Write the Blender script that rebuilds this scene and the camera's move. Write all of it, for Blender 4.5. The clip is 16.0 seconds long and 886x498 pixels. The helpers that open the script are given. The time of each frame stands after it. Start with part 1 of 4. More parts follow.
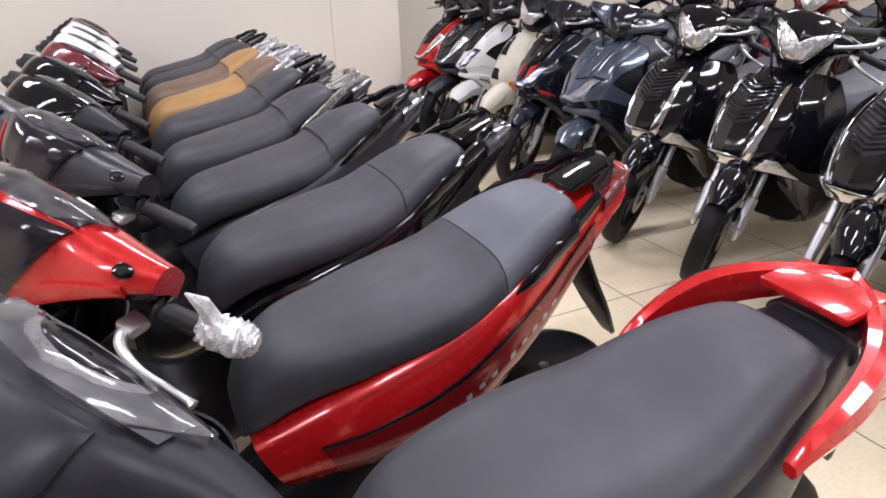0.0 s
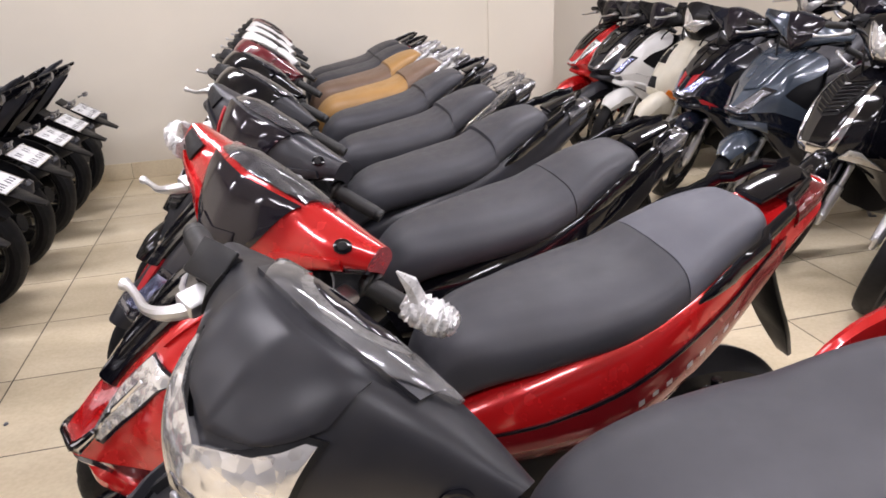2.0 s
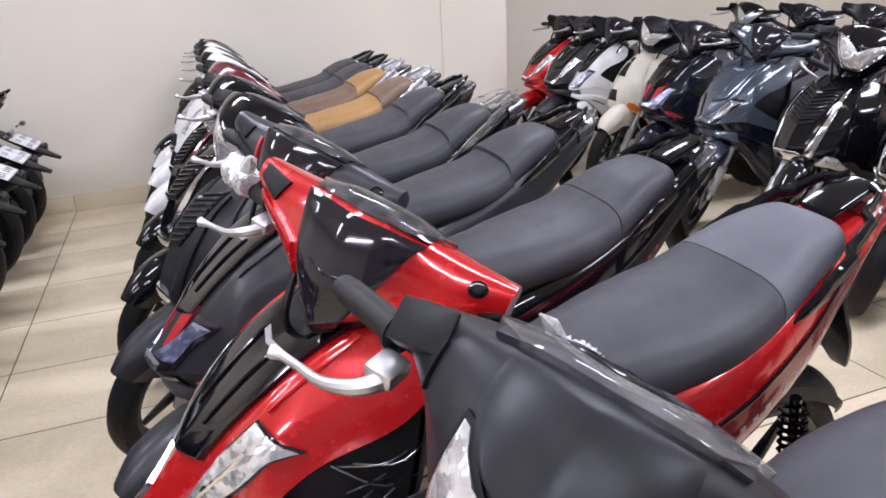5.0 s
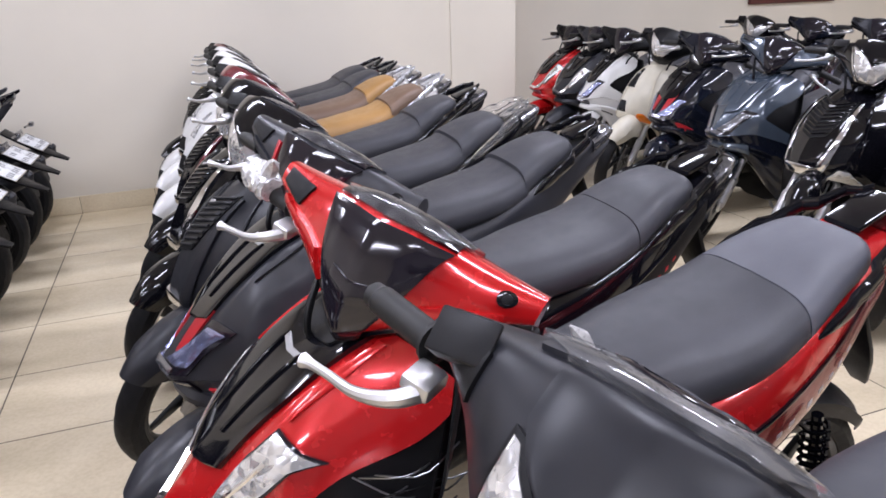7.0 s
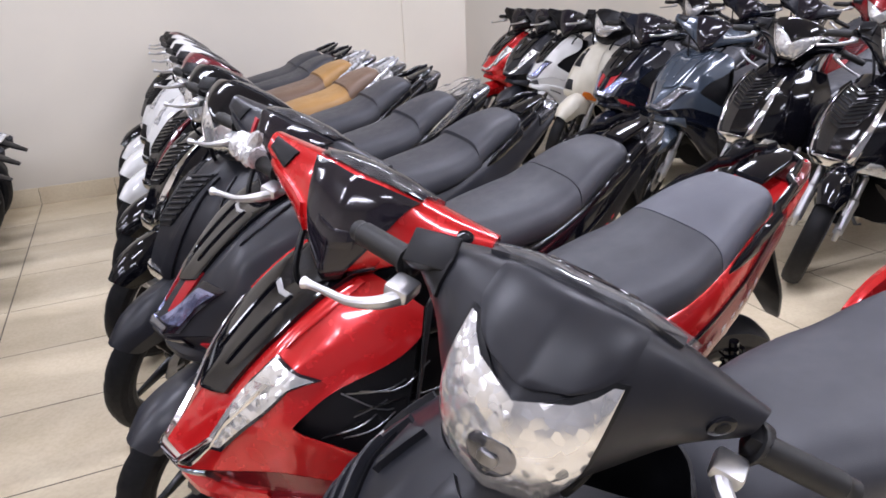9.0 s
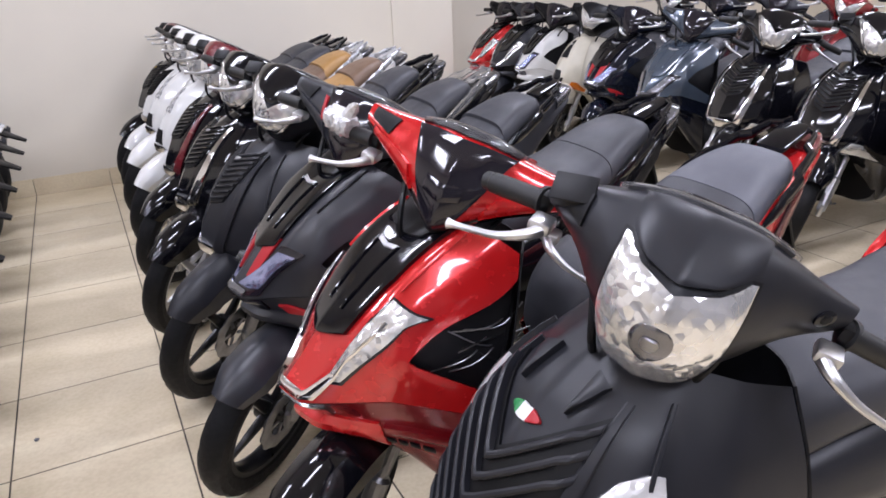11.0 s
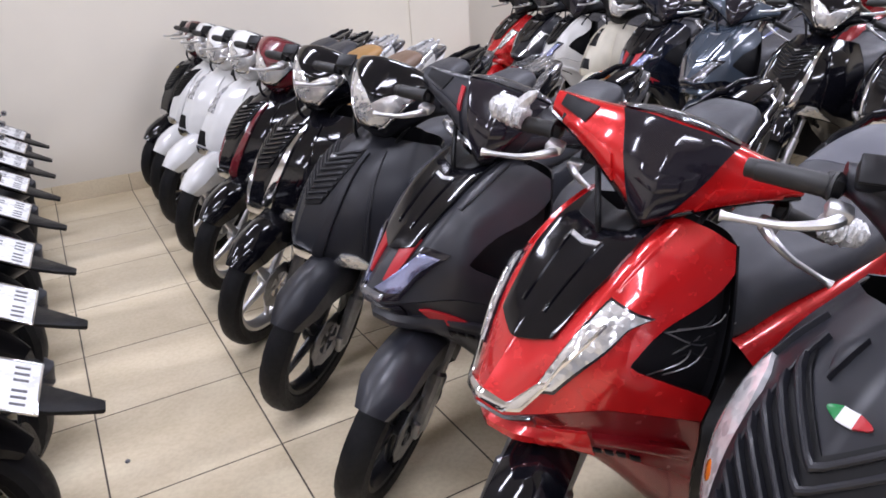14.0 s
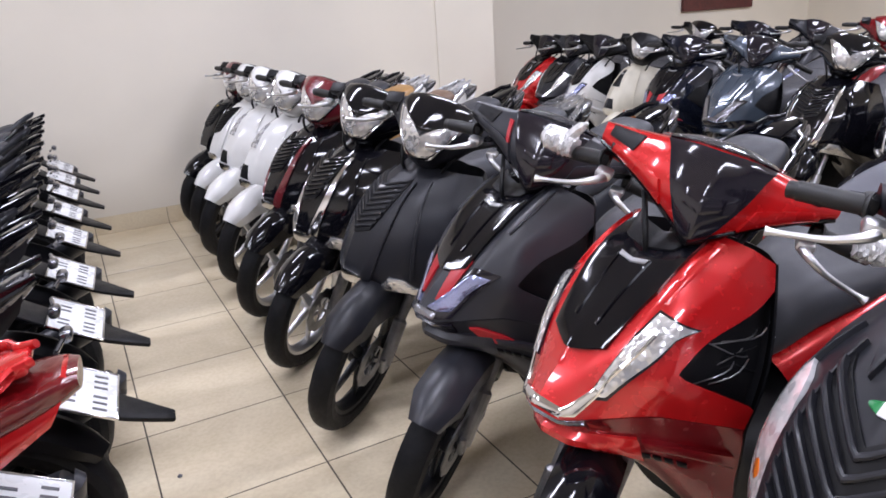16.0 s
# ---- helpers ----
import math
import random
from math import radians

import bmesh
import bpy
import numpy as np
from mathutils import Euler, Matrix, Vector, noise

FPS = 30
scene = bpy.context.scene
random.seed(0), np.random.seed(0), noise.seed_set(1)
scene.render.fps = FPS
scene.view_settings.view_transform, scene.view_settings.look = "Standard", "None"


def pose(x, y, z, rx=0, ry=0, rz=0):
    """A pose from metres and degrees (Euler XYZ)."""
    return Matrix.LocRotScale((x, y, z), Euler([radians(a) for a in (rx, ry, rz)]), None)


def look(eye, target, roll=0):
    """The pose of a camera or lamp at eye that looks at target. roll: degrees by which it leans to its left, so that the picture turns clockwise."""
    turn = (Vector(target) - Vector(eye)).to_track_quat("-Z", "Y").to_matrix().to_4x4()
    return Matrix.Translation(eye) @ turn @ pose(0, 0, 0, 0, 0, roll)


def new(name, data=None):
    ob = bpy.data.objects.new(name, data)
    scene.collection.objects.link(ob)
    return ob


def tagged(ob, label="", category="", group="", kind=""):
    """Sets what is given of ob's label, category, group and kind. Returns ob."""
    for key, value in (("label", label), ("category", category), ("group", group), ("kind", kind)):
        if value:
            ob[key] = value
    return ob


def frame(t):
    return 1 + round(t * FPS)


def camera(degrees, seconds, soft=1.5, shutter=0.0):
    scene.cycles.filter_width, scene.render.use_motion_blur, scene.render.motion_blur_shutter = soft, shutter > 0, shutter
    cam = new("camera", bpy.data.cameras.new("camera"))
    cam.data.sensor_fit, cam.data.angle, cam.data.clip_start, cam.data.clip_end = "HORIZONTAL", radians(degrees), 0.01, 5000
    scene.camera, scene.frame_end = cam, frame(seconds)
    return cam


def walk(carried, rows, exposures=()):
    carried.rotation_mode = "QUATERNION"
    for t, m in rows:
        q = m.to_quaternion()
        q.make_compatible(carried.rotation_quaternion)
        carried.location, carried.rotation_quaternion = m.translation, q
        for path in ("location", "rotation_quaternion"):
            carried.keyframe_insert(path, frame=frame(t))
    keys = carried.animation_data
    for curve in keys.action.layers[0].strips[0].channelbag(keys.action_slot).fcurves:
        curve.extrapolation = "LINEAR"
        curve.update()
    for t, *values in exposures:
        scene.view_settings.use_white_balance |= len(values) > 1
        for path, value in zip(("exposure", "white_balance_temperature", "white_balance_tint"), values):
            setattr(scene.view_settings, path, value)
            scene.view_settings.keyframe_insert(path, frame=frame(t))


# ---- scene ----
# camera and its way
cam = camera(65.1, 16.0, soft=1.7)
PATH = [
    (0, (-0.015, 0.008, 1.366), (0.755, 1.688, 0.602), -2.6),
    (0.5, (-0.07, -0.004, 1.367), (0.633, 1.721, 0.639), -2.0),
    (1, (-0.101, -0.014, 1.363), (0.541, 1.747, 0.666), -1.9),
    (1.5, (-0.128, -0.01, 1.36), (0.428, 1.772, 0.644), -2.2),
    (2, (-0.128, 0.016, 1.362), (0.309, 1.824, 0.628), -2.4),
    (2.5, (-0.123, 0.094, 1.365), (0.278, 1.917, 0.647), -2.9),
    (3, (-0.127, 0.188, 1.371), (0.281, 2.007, 0.646), -3.8),
    (3.5, (-0.168, 0.216, 1.37), (0.292, 2.018, 0.636), -3.4),
    (4, (-0.263, 0.223, 1.366), (0.262, 1.989, 0.59), -3.2),
    (4.5, (-0.335, 0.194, 1.372), (0.277, 1.94, 0.612), -2.1),
    (4.7, (-0.356, 0.191, 1.374), (0.282, 1.946, 0.658), -2.9),
    (6.8, (-0.396, 0.218, 1.373), (0.223, 1.996, 0.696), -2.5),
    (7, (-0.398, 0.22, 1.37), (0.24, 1.988, 0.689), -2.0),
    (7.5, (-0.39, 0.205, 1.368), (0.304, 1.957, 0.698), -1.3),
    (8, (-0.401, 0.154, 1.38), (0.321, 1.897, 0.716), -1.6),
    (8.5, (-0.445, 0.091, 1.381), (0.313, 1.822, 0.726), -2.2),
    (9, (-0.481, 0.045, 1.379), (0.261, 1.755, 0.655), -2.8),
    (9.2, (-0.483, 0.031, 1.378), (0.259, 1.736, 0.641), -3.0),
    (11.3, (-0.809, -0.006, 1.372), (0.035, 1.65, 0.633), -2.5),
    (11.5, (-0.827, -0.005, 1.365), (0.009, 1.654, 0.624), -2.9),
    (12, (-0.85, 0.018, 1.369), (-0.078, 1.714, 0.643), -3.9),
    (12.5, (-0.859, 0.104, 1.367), (-0.1, 1.797, 0.621), -4.2),
    (13, (-0.885, 0.183, 1.372), (-0.097, 1.868, 0.636), -4.3),
    (13.5, (-0.947, 0.226, 1.37), (-0.127, 1.9, 0.646), -3.7),
    (14, (-1.077, 0.265, 1.365), (-0.19, 1.891, 0.611), -3.8),
    (14.5, (-1.164, 0.271, 1.363), (-0.238, 1.891, 0.644), -3.3),
    (15, (-1.202, 0.271, 1.358), (-0.273, 1.894, 0.65), -3.1),
    (15.5, (-1.214, 0.25, 1.359), (-0.302, 1.882, 0.649), -3.5),
    (16, (-1.209, 0.206, 1.37), (-0.335, 1.885, 0.724), -3.7),
]
walk(cam, [(t, look(eye, target, roll)) for t, eye, target, roll in PATH],
     [(0.0, 0.1, 6450, 10), (0.5, 0.1, 6750, 10), (1.0, 0.1, 7150, 10), (2.0, 0.1, 6800, 10), (3.0, 0.1, 6400, 10), (7.0, 0.05, 6150, 10), (16.0, 0.04, 6150, 10)])

# world, lamps
world = bpy.data.worlds.new("world")
scene.world = world
world.use_nodes = True
world.node_tree.nodes["Background"].inputs[0].default_value = (0.9, 0.95, 1.0, 1)
world.node_tree.nodes["Background"].inputs[1].default_value = 0.01

TUBES = [(x, y) for y in (-1.2, 1.2, 3.7) for x in (-3.3, -0.95, 1.4, 3.8, 6.2)]
for x, y in TUBES:
    lamp = bpy.data.lights.new("ceiling_lamp", "AREA")
    lamp.shape, lamp.size, lamp.size_y = "RECTANGLE", 1.15, 0.28
    lamp.energy, lamp.color = 36, (1.0, 0.98, 1.13)
    ob = new("ceiling_lamp", lamp)
    ob.matrix_world = pose(x, y, 3.13, 0, 0, 0)


# ---------- materials ----------
def principled(name):
    m = bpy.data.materials.new(name)
    m.use_nodes = True
    nt = m.node_tree
    return m, nt, nt.nodes["Principled BSDF"]


def node(nt, kind, **values):
    n = nt.nodes.new(kind)
    for k, v in values.items():
        n.inputs[k].default_value = v
    return n


def coords(nt, scale=1.0):
    tc = nt.nodes.new("ShaderNodeTexCoord")
    mp = nt.nodes.new("ShaderNodeMapping")
    mp.inputs["Scale"].default_value = (scale, scale, scale)
    nt.links.new(tc.outputs["Object"], mp.inputs["Vector"])
    return mp.outputs[0]


def ramp(nt, fac, stops):
    r = nt.nodes.new("ShaderNodeValToRGB")
    e = r.color_ramp.elements
    e[0].position, e[0].color = stops[0][0], (*stops[0][1], 1)
    e[1].position, e[1].color = stops[1][0], (*stops[1][1], 1)
    for p, c in stops[2:]:
        x = e.new(p)
        x.color = (*c, 1)
    nt.links.new(fac, r.inputs[0])
    return r.outputs[0]


def surface(name, col, rough=0.4, metal=0.0, coat=0.0, var=0.12, scale=6.0, grain=0.0, grain_scale=400.0, rvar=0.08, spec=0.5):
    """A procedural surface: broad variation of tone, uneven gloss (dust), and a fine grain."""
    m, nt, b = principled(name)
    v = coords(nt)
    n1 = node(nt, "ShaderNodeTexNoise", Scale=scale, Detail=5.0)
    nt.links.new(v, n1.inputs["Vector"])
    lo = tuple(c * (1 - var) for c in col)
    hi = tuple(min(1, c * (1 + var) + 0.002) for c in col)
    nt.links.new(ramp(nt, n1.outputs[0], [(0.3, lo), (0.7, hi)]), b.inputs["Base Color"])
    n2 = node(nt, "ShaderNodeTexNoise", Scale=scale * 5, Detail=6.0)
    nt.links.new(v, n2.inputs["Vector"])
    mr = node(nt, "ShaderNodeMapRange")
    mr.inputs["From Min"].default_value, mr.inputs["From Max"].default_value = 0.3, 0.75
    mr.inputs["To Min"].default_value, mr.inputs["To Max"].default_value = max(0.02, rough - rvar), min(1, rough + rvar)
    nt.links.new(n2.outputs[0], mr.inputs["Value"])
    nt.links.new(mr.outputs[0], b.inputs["Roughness"])
    b.inputs["Metallic"].default_value = metal
    b.inputs["Specular IOR Level"].default_value = spec
    b.inputs["Coat Weight"].default_value = coat
    b.inputs["Coat Roughness"].default_value = 0.05
    if grain > 0:
        n3 = node(nt, "ShaderNodeTexNoise", Scale=grain_scale, Detail=3.0)
        nt.links.new(v, n3.inputs["Vector"])
        bp = node(nt, "ShaderNodeBump", Strength=grain, Distance=0.001)
        nt.links.new(n3.outputs[0], bp.inputs["Height"])
        nt.links.new(bp.outputs[0], b.inputs["Normal"])
    return m


def lens_material(name, tint, facet=46.0, metal=0.8, bend=0.16):
    """A lamp behind clear plastic: the bent facets of a reflector, with fine flutes, under a glossy cover."""
    m, nt, b = principled(name)
    v = coords(nt)
    vo = node(nt, "ShaderNodeTexVoronoi", Scale=facet)
    nt.links.new(v, vo.inputs["Vector"])
    nz = node(nt, "ShaderNodeTexNoise", Scale=facet * 0.22, Detail=3.0)
    nt.links.new(v, nz.inputs["Vector"])
    lo = tuple(c * 0.74 for c in tint)
    nt.links.new(ramp(nt, nz.outputs[0], [(0.38, lo), (0.58, tint)]), b.inputs["Base Color"])
    geo = nt.nodes.new("ShaderNodeNewGeometry")
    off = nt.nodes.new("ShaderNodeVectorMath")
    off.operation = "MULTIPLY_ADD"
    off.inputs[1].default_value, off.inputs[2].default_value = (bend, bend, bend), (-bend / 2, -bend / 2, -bend / 2)
    nt.links.new(vo.outputs["Color"], off.inputs[0])
    ad = nt.nodes.new("ShaderNodeVectorMath")
    nt.links.new(geo.outputs["Normal"], ad.inputs[0])
    nt.links.new(off.outputs[0], ad.inputs[1])
    no = nt.nodes.new("ShaderNodeVectorMath")
    no.operation = "NORMALIZE"
    nt.links.new(ad.outputs[0], no.inputs[0])
    nt.links.new(no.outputs[0], b.inputs["Normal"])
    b.inputs["Metallic"].default_value, b.inputs["Roughness"].default_value = metal, 0.20
    b.inputs["Coat Weight"].default_value, b.inputs["Coat Roughness"].default_value = 1.0, 0.03
    return m


M = {
    "matte": surface("matte_black_paint", (0.0135, 0.014, 0.018), 0.40, var=0.15, rvar=0.07, spec=0.34),
    "gloss": surface("gloss_black_paint", (0.003, 0.003, 0.005), 0.10, coat=0.45, rvar=0.05, spec=0.3),
    "navy": surface("dark_navy_paint", (0.006, 0.008, 0.016), 0.14, coat=0.6, rvar=0.05, spec=0.3),
    "visor": surface("smoked_visor", (0.011, 0.009, 0.014), 0.13, coat=0.5, rvar=0.04, spec=0.35),
    "red": surface("red_paint", (0.56, 0.008, 0.010), 0.26, coat=1.0, metal=0.35, var=0.02, rvar=0.05),
    # deep red paint; on the red scooter's lower cowl, red with its shade put in
    "deepred": surface("deep_red_paint_and_shade", (0.20, 0.006, 0.010), 0.24, coat=0.7, metal=0.3, rvar=0.05),
    "wine": surface("wine_red_paint", (0.12, 0.010, 0.016), 0.25, coat=1.0, rvar=0.05),
    "white": surface("white_paint", (0.70, 0.70, 0.68), 0.22, coat=0.8, var=0.05),
    "cream": surface("aged_white_plastic", (0.62, 0.58, 0.47), 0.35, var=0.12),
    "slate": surface("blue_grey_paint", (0.065, 0.085, 0.115), 0.22, coat=1.0, metal=0.3, rvar=0.05),
    "grey": surface("dark_grey_satin", (0.018, 0.019, 0.0245), 0.38, var=0.15, rvar=0.08),
    "plastic": surface("black_plastic", (0.0035, 0.0035, 0.0045), 0.42, var=0.2, grain=0.25, grain_scale=900, spec=0.25),
    "seat": surface("black_vinyl", (0.046, 0.047, 0.054), 0.46, var=0.14, grain=0.35, grain_scale=700, rvar=0.07, spec=0.35),
    "seatg": surface("grey_vinyl", (0.100, 0.103, 0.120), 0.48, var=0.12, grain=0.5, grain_scale=420, rvar=0.07, spec=0.35),
    "brown": surface("brown_vinyl", (0.16, 0.10, 0.065), 0.45, var=0.12, grain=0.3, grain_scale=700),
    "tan": surface("tan_vinyl", (0.36, 0.20, 0.065), 0.45, var=0.12, grain=0.3, grain_scale=700),
    "rubber": surface("tyre_rubber", (0.005, 0.005, 0.006), 0.6, var=0.3, grain=0.4, grain_scale=300, scale=14, spec=0.25),
    "grip": surface("grip_rubber", (0.012, 0.012, 0.012), 0.55, var=0.2),
    "alu": surface("cast_aluminium", (0.66, 0.66, 0.67), 0.42, metal=1.0, var=0.1, grain=0.15),
    "steel": surface("dull_steel", (0.30, 0.30, 0.31), 0.38, metal=1.0, var=0.25, scale=20),
    "chrome": surface("chrome", (0.78, 0.78, 0.80), 0.10, metal=1.0, var=0.05, rvar=0.05),
    "blackrim": surface("black_rim_paint", (0.006, 0.006, 0.007), 0.35, coat=0.2, var=0.2, spec=0.3),
    "silver": surface("silver_paint", (0.50, 0.51, 0.53), 0.28, metal=0.6, coat=0.6),
    "foil": surface("crumpled_foil_wrap", (0.72, 0.72, 0.72), 0.32, metal=0.35, var=0.3, scale=60, grain=1.0, grain_scale=120),
    "plate": surface("number_plate_white", (0.74, 0.75, 0.75), 0.3, var=0.06),
    "ink": surface("plate_ink", (0.10, 0.10, 0.11), 0.5),
    "mark": surface("pale_marking", (0.45, 0.45, 0.46), 0.35, metal=0.5),
    "redmark": surface("red_marking", (0.42, 0.012, 0.02), 0.35),
    "lens": lens_material("headlight_reflector", (0.84, 0.84, 0.84), 95.0, 0.72, 0.36),
    "clearlens": lens_material("clear_signal_lens", (0.80, 0.80, 0.80), 70.0, 0.25, 0.30),
    "ledlens": lens_material("narrow_headlight", (0.34, 0.37, 0.60), 50.0),
    "smoklens": lens_material("smoked_lens", (0.20, 0.20, 0.22), 60.0),
    "amber": lens_material("amber_lens", (0.85, 0.22, 0.02), 60.0, 0.2),
    "redlens": lens_material("tail_lamp_red", (0.14, 0.004, 0.006), 60.0, 0.1),
    "dial": surface("pale_dial_face", (0.20, 0.195, 0.185), 0.3, var=0.25, scale=40),
    "wood": surface("dark_red_wood", (0.085, 0.014, 0.012), 0.35, var=0.3, scale=25),
    "green": surface("badge_green", (0.02, 0.22, 0.06), 0.3),
    "blue": surface("badge_blue", (0.03, 0.06, 0.35), 0.3),
    "yellow": surface("yellow_marking", (0.62, 0.42, 0.03), 0.35),
}


def clear_material(name, haze, rough):
    """Thin clear plastic: see-through, with a glossy skin that gets stronger at the edges, and an uneven pale haze
    mixed in.
    """
    m, nt, b = principled(name)
    b.inputs["Base Color"].default_value = (.75, .75, .76, 1)
    b.inputs["Roughness"].default_value = rough
    b.inputs["Coat Weight"].default_value = 1.0
    n = node(nt, "ShaderNodeTexNoise", Scale=35.0, Detail=5.0)
    nt.links.new(coords(nt), n.inputs["Vector"])
    mr = node(nt, "ShaderNodeMapRange")
    mr.inputs["From Min"].default_value, mr.inputs["From Max"].default_value = 0.35, 0.7
    mr.inputs["To Min"].default_value, mr.inputs["To Max"].default_value = haze * .5, haze * 1.5
    nt.links.new(n.outputs[0], mr.inputs["Value"])
    clear = nt.nodes.new("ShaderNodeBsdfTransparent")
    gloss = node(nt, "ShaderNodeBsdfGlossy", Roughness=.06)
    fr = node(nt, "ShaderNodeFresnel", IOR=1.45)
    skin = nt.nodes.new("ShaderNodeMixShader")
    nt.links.new(fr.outputs[0], skin.inputs[0])
    nt.links.new(clear.outputs[0], skin.inputs[1])
    nt.links.new(gloss.outputs[0], skin.inputs[2])
    mix = nt.nodes.new("ShaderNodeMixShader")
    nt.links.new(mr.outputs[0], mix.inputs[0])
    nt.links.new(skin.outputs[0], mix.inputs[1])
    nt.links.new(b.outputs[0], mix.inputs[2])
    nt.links.new(mix.outputs[0], nt.nodes["Material Output"].inputs["Surface"])
    return m


M["cover"] = clear_material("clear_instrument_cover", .13, .2)
M["film"] = clear_material("clear_plastic_film", .09, .25)


def tile_material():
    """Polished beige ceramic with cloudy veins that run across each tile, other in every tile."""
    m, nt, b = principled("polished_beige_tile")
    tc = nt.nodes.new("ShaderNodeTexCoord")
    info = nt.nodes.new("ShaderNodeObjectInfo")
    mul = node(nt, "ShaderNodeMath")
    mul.operation = "MULTIPLY"
    mul.inputs[1].default_value = 37.0
    nt.links.new(info.outputs["Random"], mul.inputs[0])
    comb = node(nt, "ShaderNodeCombineXYZ")
    for k in range(3):
        nt.links.new(mul.outputs[0], comb.inputs[k])
    add = nt.nodes.new("ShaderNodeVectorMath")
    nt.links.new(tc.outputs["Object"], add.inputs[0])
    nt.links.new(comb.outputs[0], add.inputs[1])
    mp = nt.nodes.new("ShaderNodeMapping")
    mp.inputs["Scale"].default_value = (2.1, 3.4, 1.0)
    nt.links.new(add.outputs[0], mp.inputs["Vector"])
    n = node(nt, "ShaderNodeTexNoise", Scale=1.0, Detail=7.0, Roughness=0.6, Distortion=0.6)
    nt.links.new(mp.outputs[0], n.inputs["Vector"])
    c = ramp(nt, n.outputs[0], [(0.28, (0.61, 0.518, 0.352)), (0.72, (0.77, 0.678, 0.485)), (0.5, (0.70, 0.598, 0.42))])
    n2 = node(nt, "ShaderNodeTexNoise", Scale=70.0, Detail=4.0)
    nt.links.new(add.outputs[0], n2.inputs["Vector"])
    mx = nt.nodes.new("ShaderNodeMixRGB")
    mx.blend_type = "MULTIPLY"
    mx.inputs[0].default_value = 0.5
    nt.links.new(c, mx.inputs[1])
    nt.links.new(ramp(nt, n2.outputs[0], [(0.35, (0.86, 0.84, 0.82)), (0.6, (1, 1, 1))]), mx.inputs[2])
    nt.links.new(mx.outputs[0], b.inputs["Base Color"])
    n3 = node(nt, "ShaderNodeTexNoise", Scale=9.0, Detail=5.0)
    nt.links.new(add.outputs[0], n3.inputs["Vector"])
    mr = node(nt, "ShaderNodeMapRange")
    mr.inputs["To Min"].default_value, mr.inputs["To Max"].default_value = 0.10, 0.30
    nt.links.new(n3.outputs[0], mr.inputs["Value"])
    nt.links.new(mr.outputs[0], b.inputs["Roughness"])
    return m


M["tile"] = tile_material()
M["grout"] = surface("grout", (0.075, 0.058, 0.042), 0.8, var=0.3, scale=30)
M["wall"] = surface("cream_wall_paint", (0.73, 0.68, 0.575), 0.62, var=0.035, scale=1.3, grain=0.12, grain_scale=160)
# dark tone for the unseen south wall, so glossy paint reflects less
M["shade"] = surface("unseen_dark_wall", (0.16, 0.16, 0.165), 0.6, var=0.08)
M["ceil"] = surface("white_ceiling_paint", (0.58, 0.57, 0.55), 0.7, var=0.03)


# ---------- mesh helpers ----------
def smooth(bm):
    for f in bm.faces:
        f.smooth = True
    return bm


def to_mesh(bm, name):
    bmesh.ops.recalc_face_normals(bm, faces=bm.faces[:])
    for e in bm.edges:
        e.smooth = not (len(e.link_faces) == 2 and e.calc_face_angle(0) > 0.5)
    me = bpy.data.meshes.new(name)
    bm.to_mesh(me)
    bm.free()
    return me


def link(name, me, material, parent=None, label=""):
    """One mesh object with its own material, under its thing or part."""
    ob = new(name, me)
    if not me.materials:
        me.materials.append(material)
    ob.material_slots[0].link = "OBJECT"
    ob.material_slots[0].material = material
    if parent is not None:
        ob.parent = parent
    if label:
        ob["label"] = label
    return ob


def box_bm(sx, sy, sz, m=None, bevel=0.0, seg=2):
    bm = bmesh.new()
    bmesh.ops.create_cube(bm, size=1.0, matrix=Matrix.Diagonal((sx, sy, sz, 1)))
    if bevel:
        bmesh.ops.bevel(bm, geom=bm.edges[:], offset=bevel, segments=seg, affect="EDGES", profile=0.5)
    if m is not None:
        bmesh.ops.transform(bm, matrix=m, verts=bm.verts[:])
    return bm


def cr(p, t):
    """Catmull-Rom through p (n, k) at t in 0..1."""
    p = np.asarray(p, float)
    n = len(p) - 1
    q = np.vstack([2 * p[0] - p[1], p, 2 * p[-1] - p[-2]])
    s = np.clip(np.asarray(t, float) * n, 0, n - 1e-9)
    i = s.astype(int)
    f = (s - i)[:, None]
    a, b, c, d = q[i], q[i + 1], q[i + 2], q[i + 3]
    return 0.5 * ((2 * b) + (c - a) * f + (2 * a - 5 * b + 4 * c - d) * f ** 2 + (3 * b - a - 3 * c + d) * f ** 3)


def straight(p, t):
    """Along p (n, k) at t in 0..1, mostly straight between its points, so that they show as creases."""
    p = np.asarray(p, float)
    n = len(p) - 1
    s = np.clip(np.asarray(t, float) * n, 0, n - 1e-9)
    i = s.astype(int)
    f = (s - i)[:, None]
    return 0.3 * cr(p, t) + 0.7 * (p[i] * (1 - f) + p[i + 1] * f)


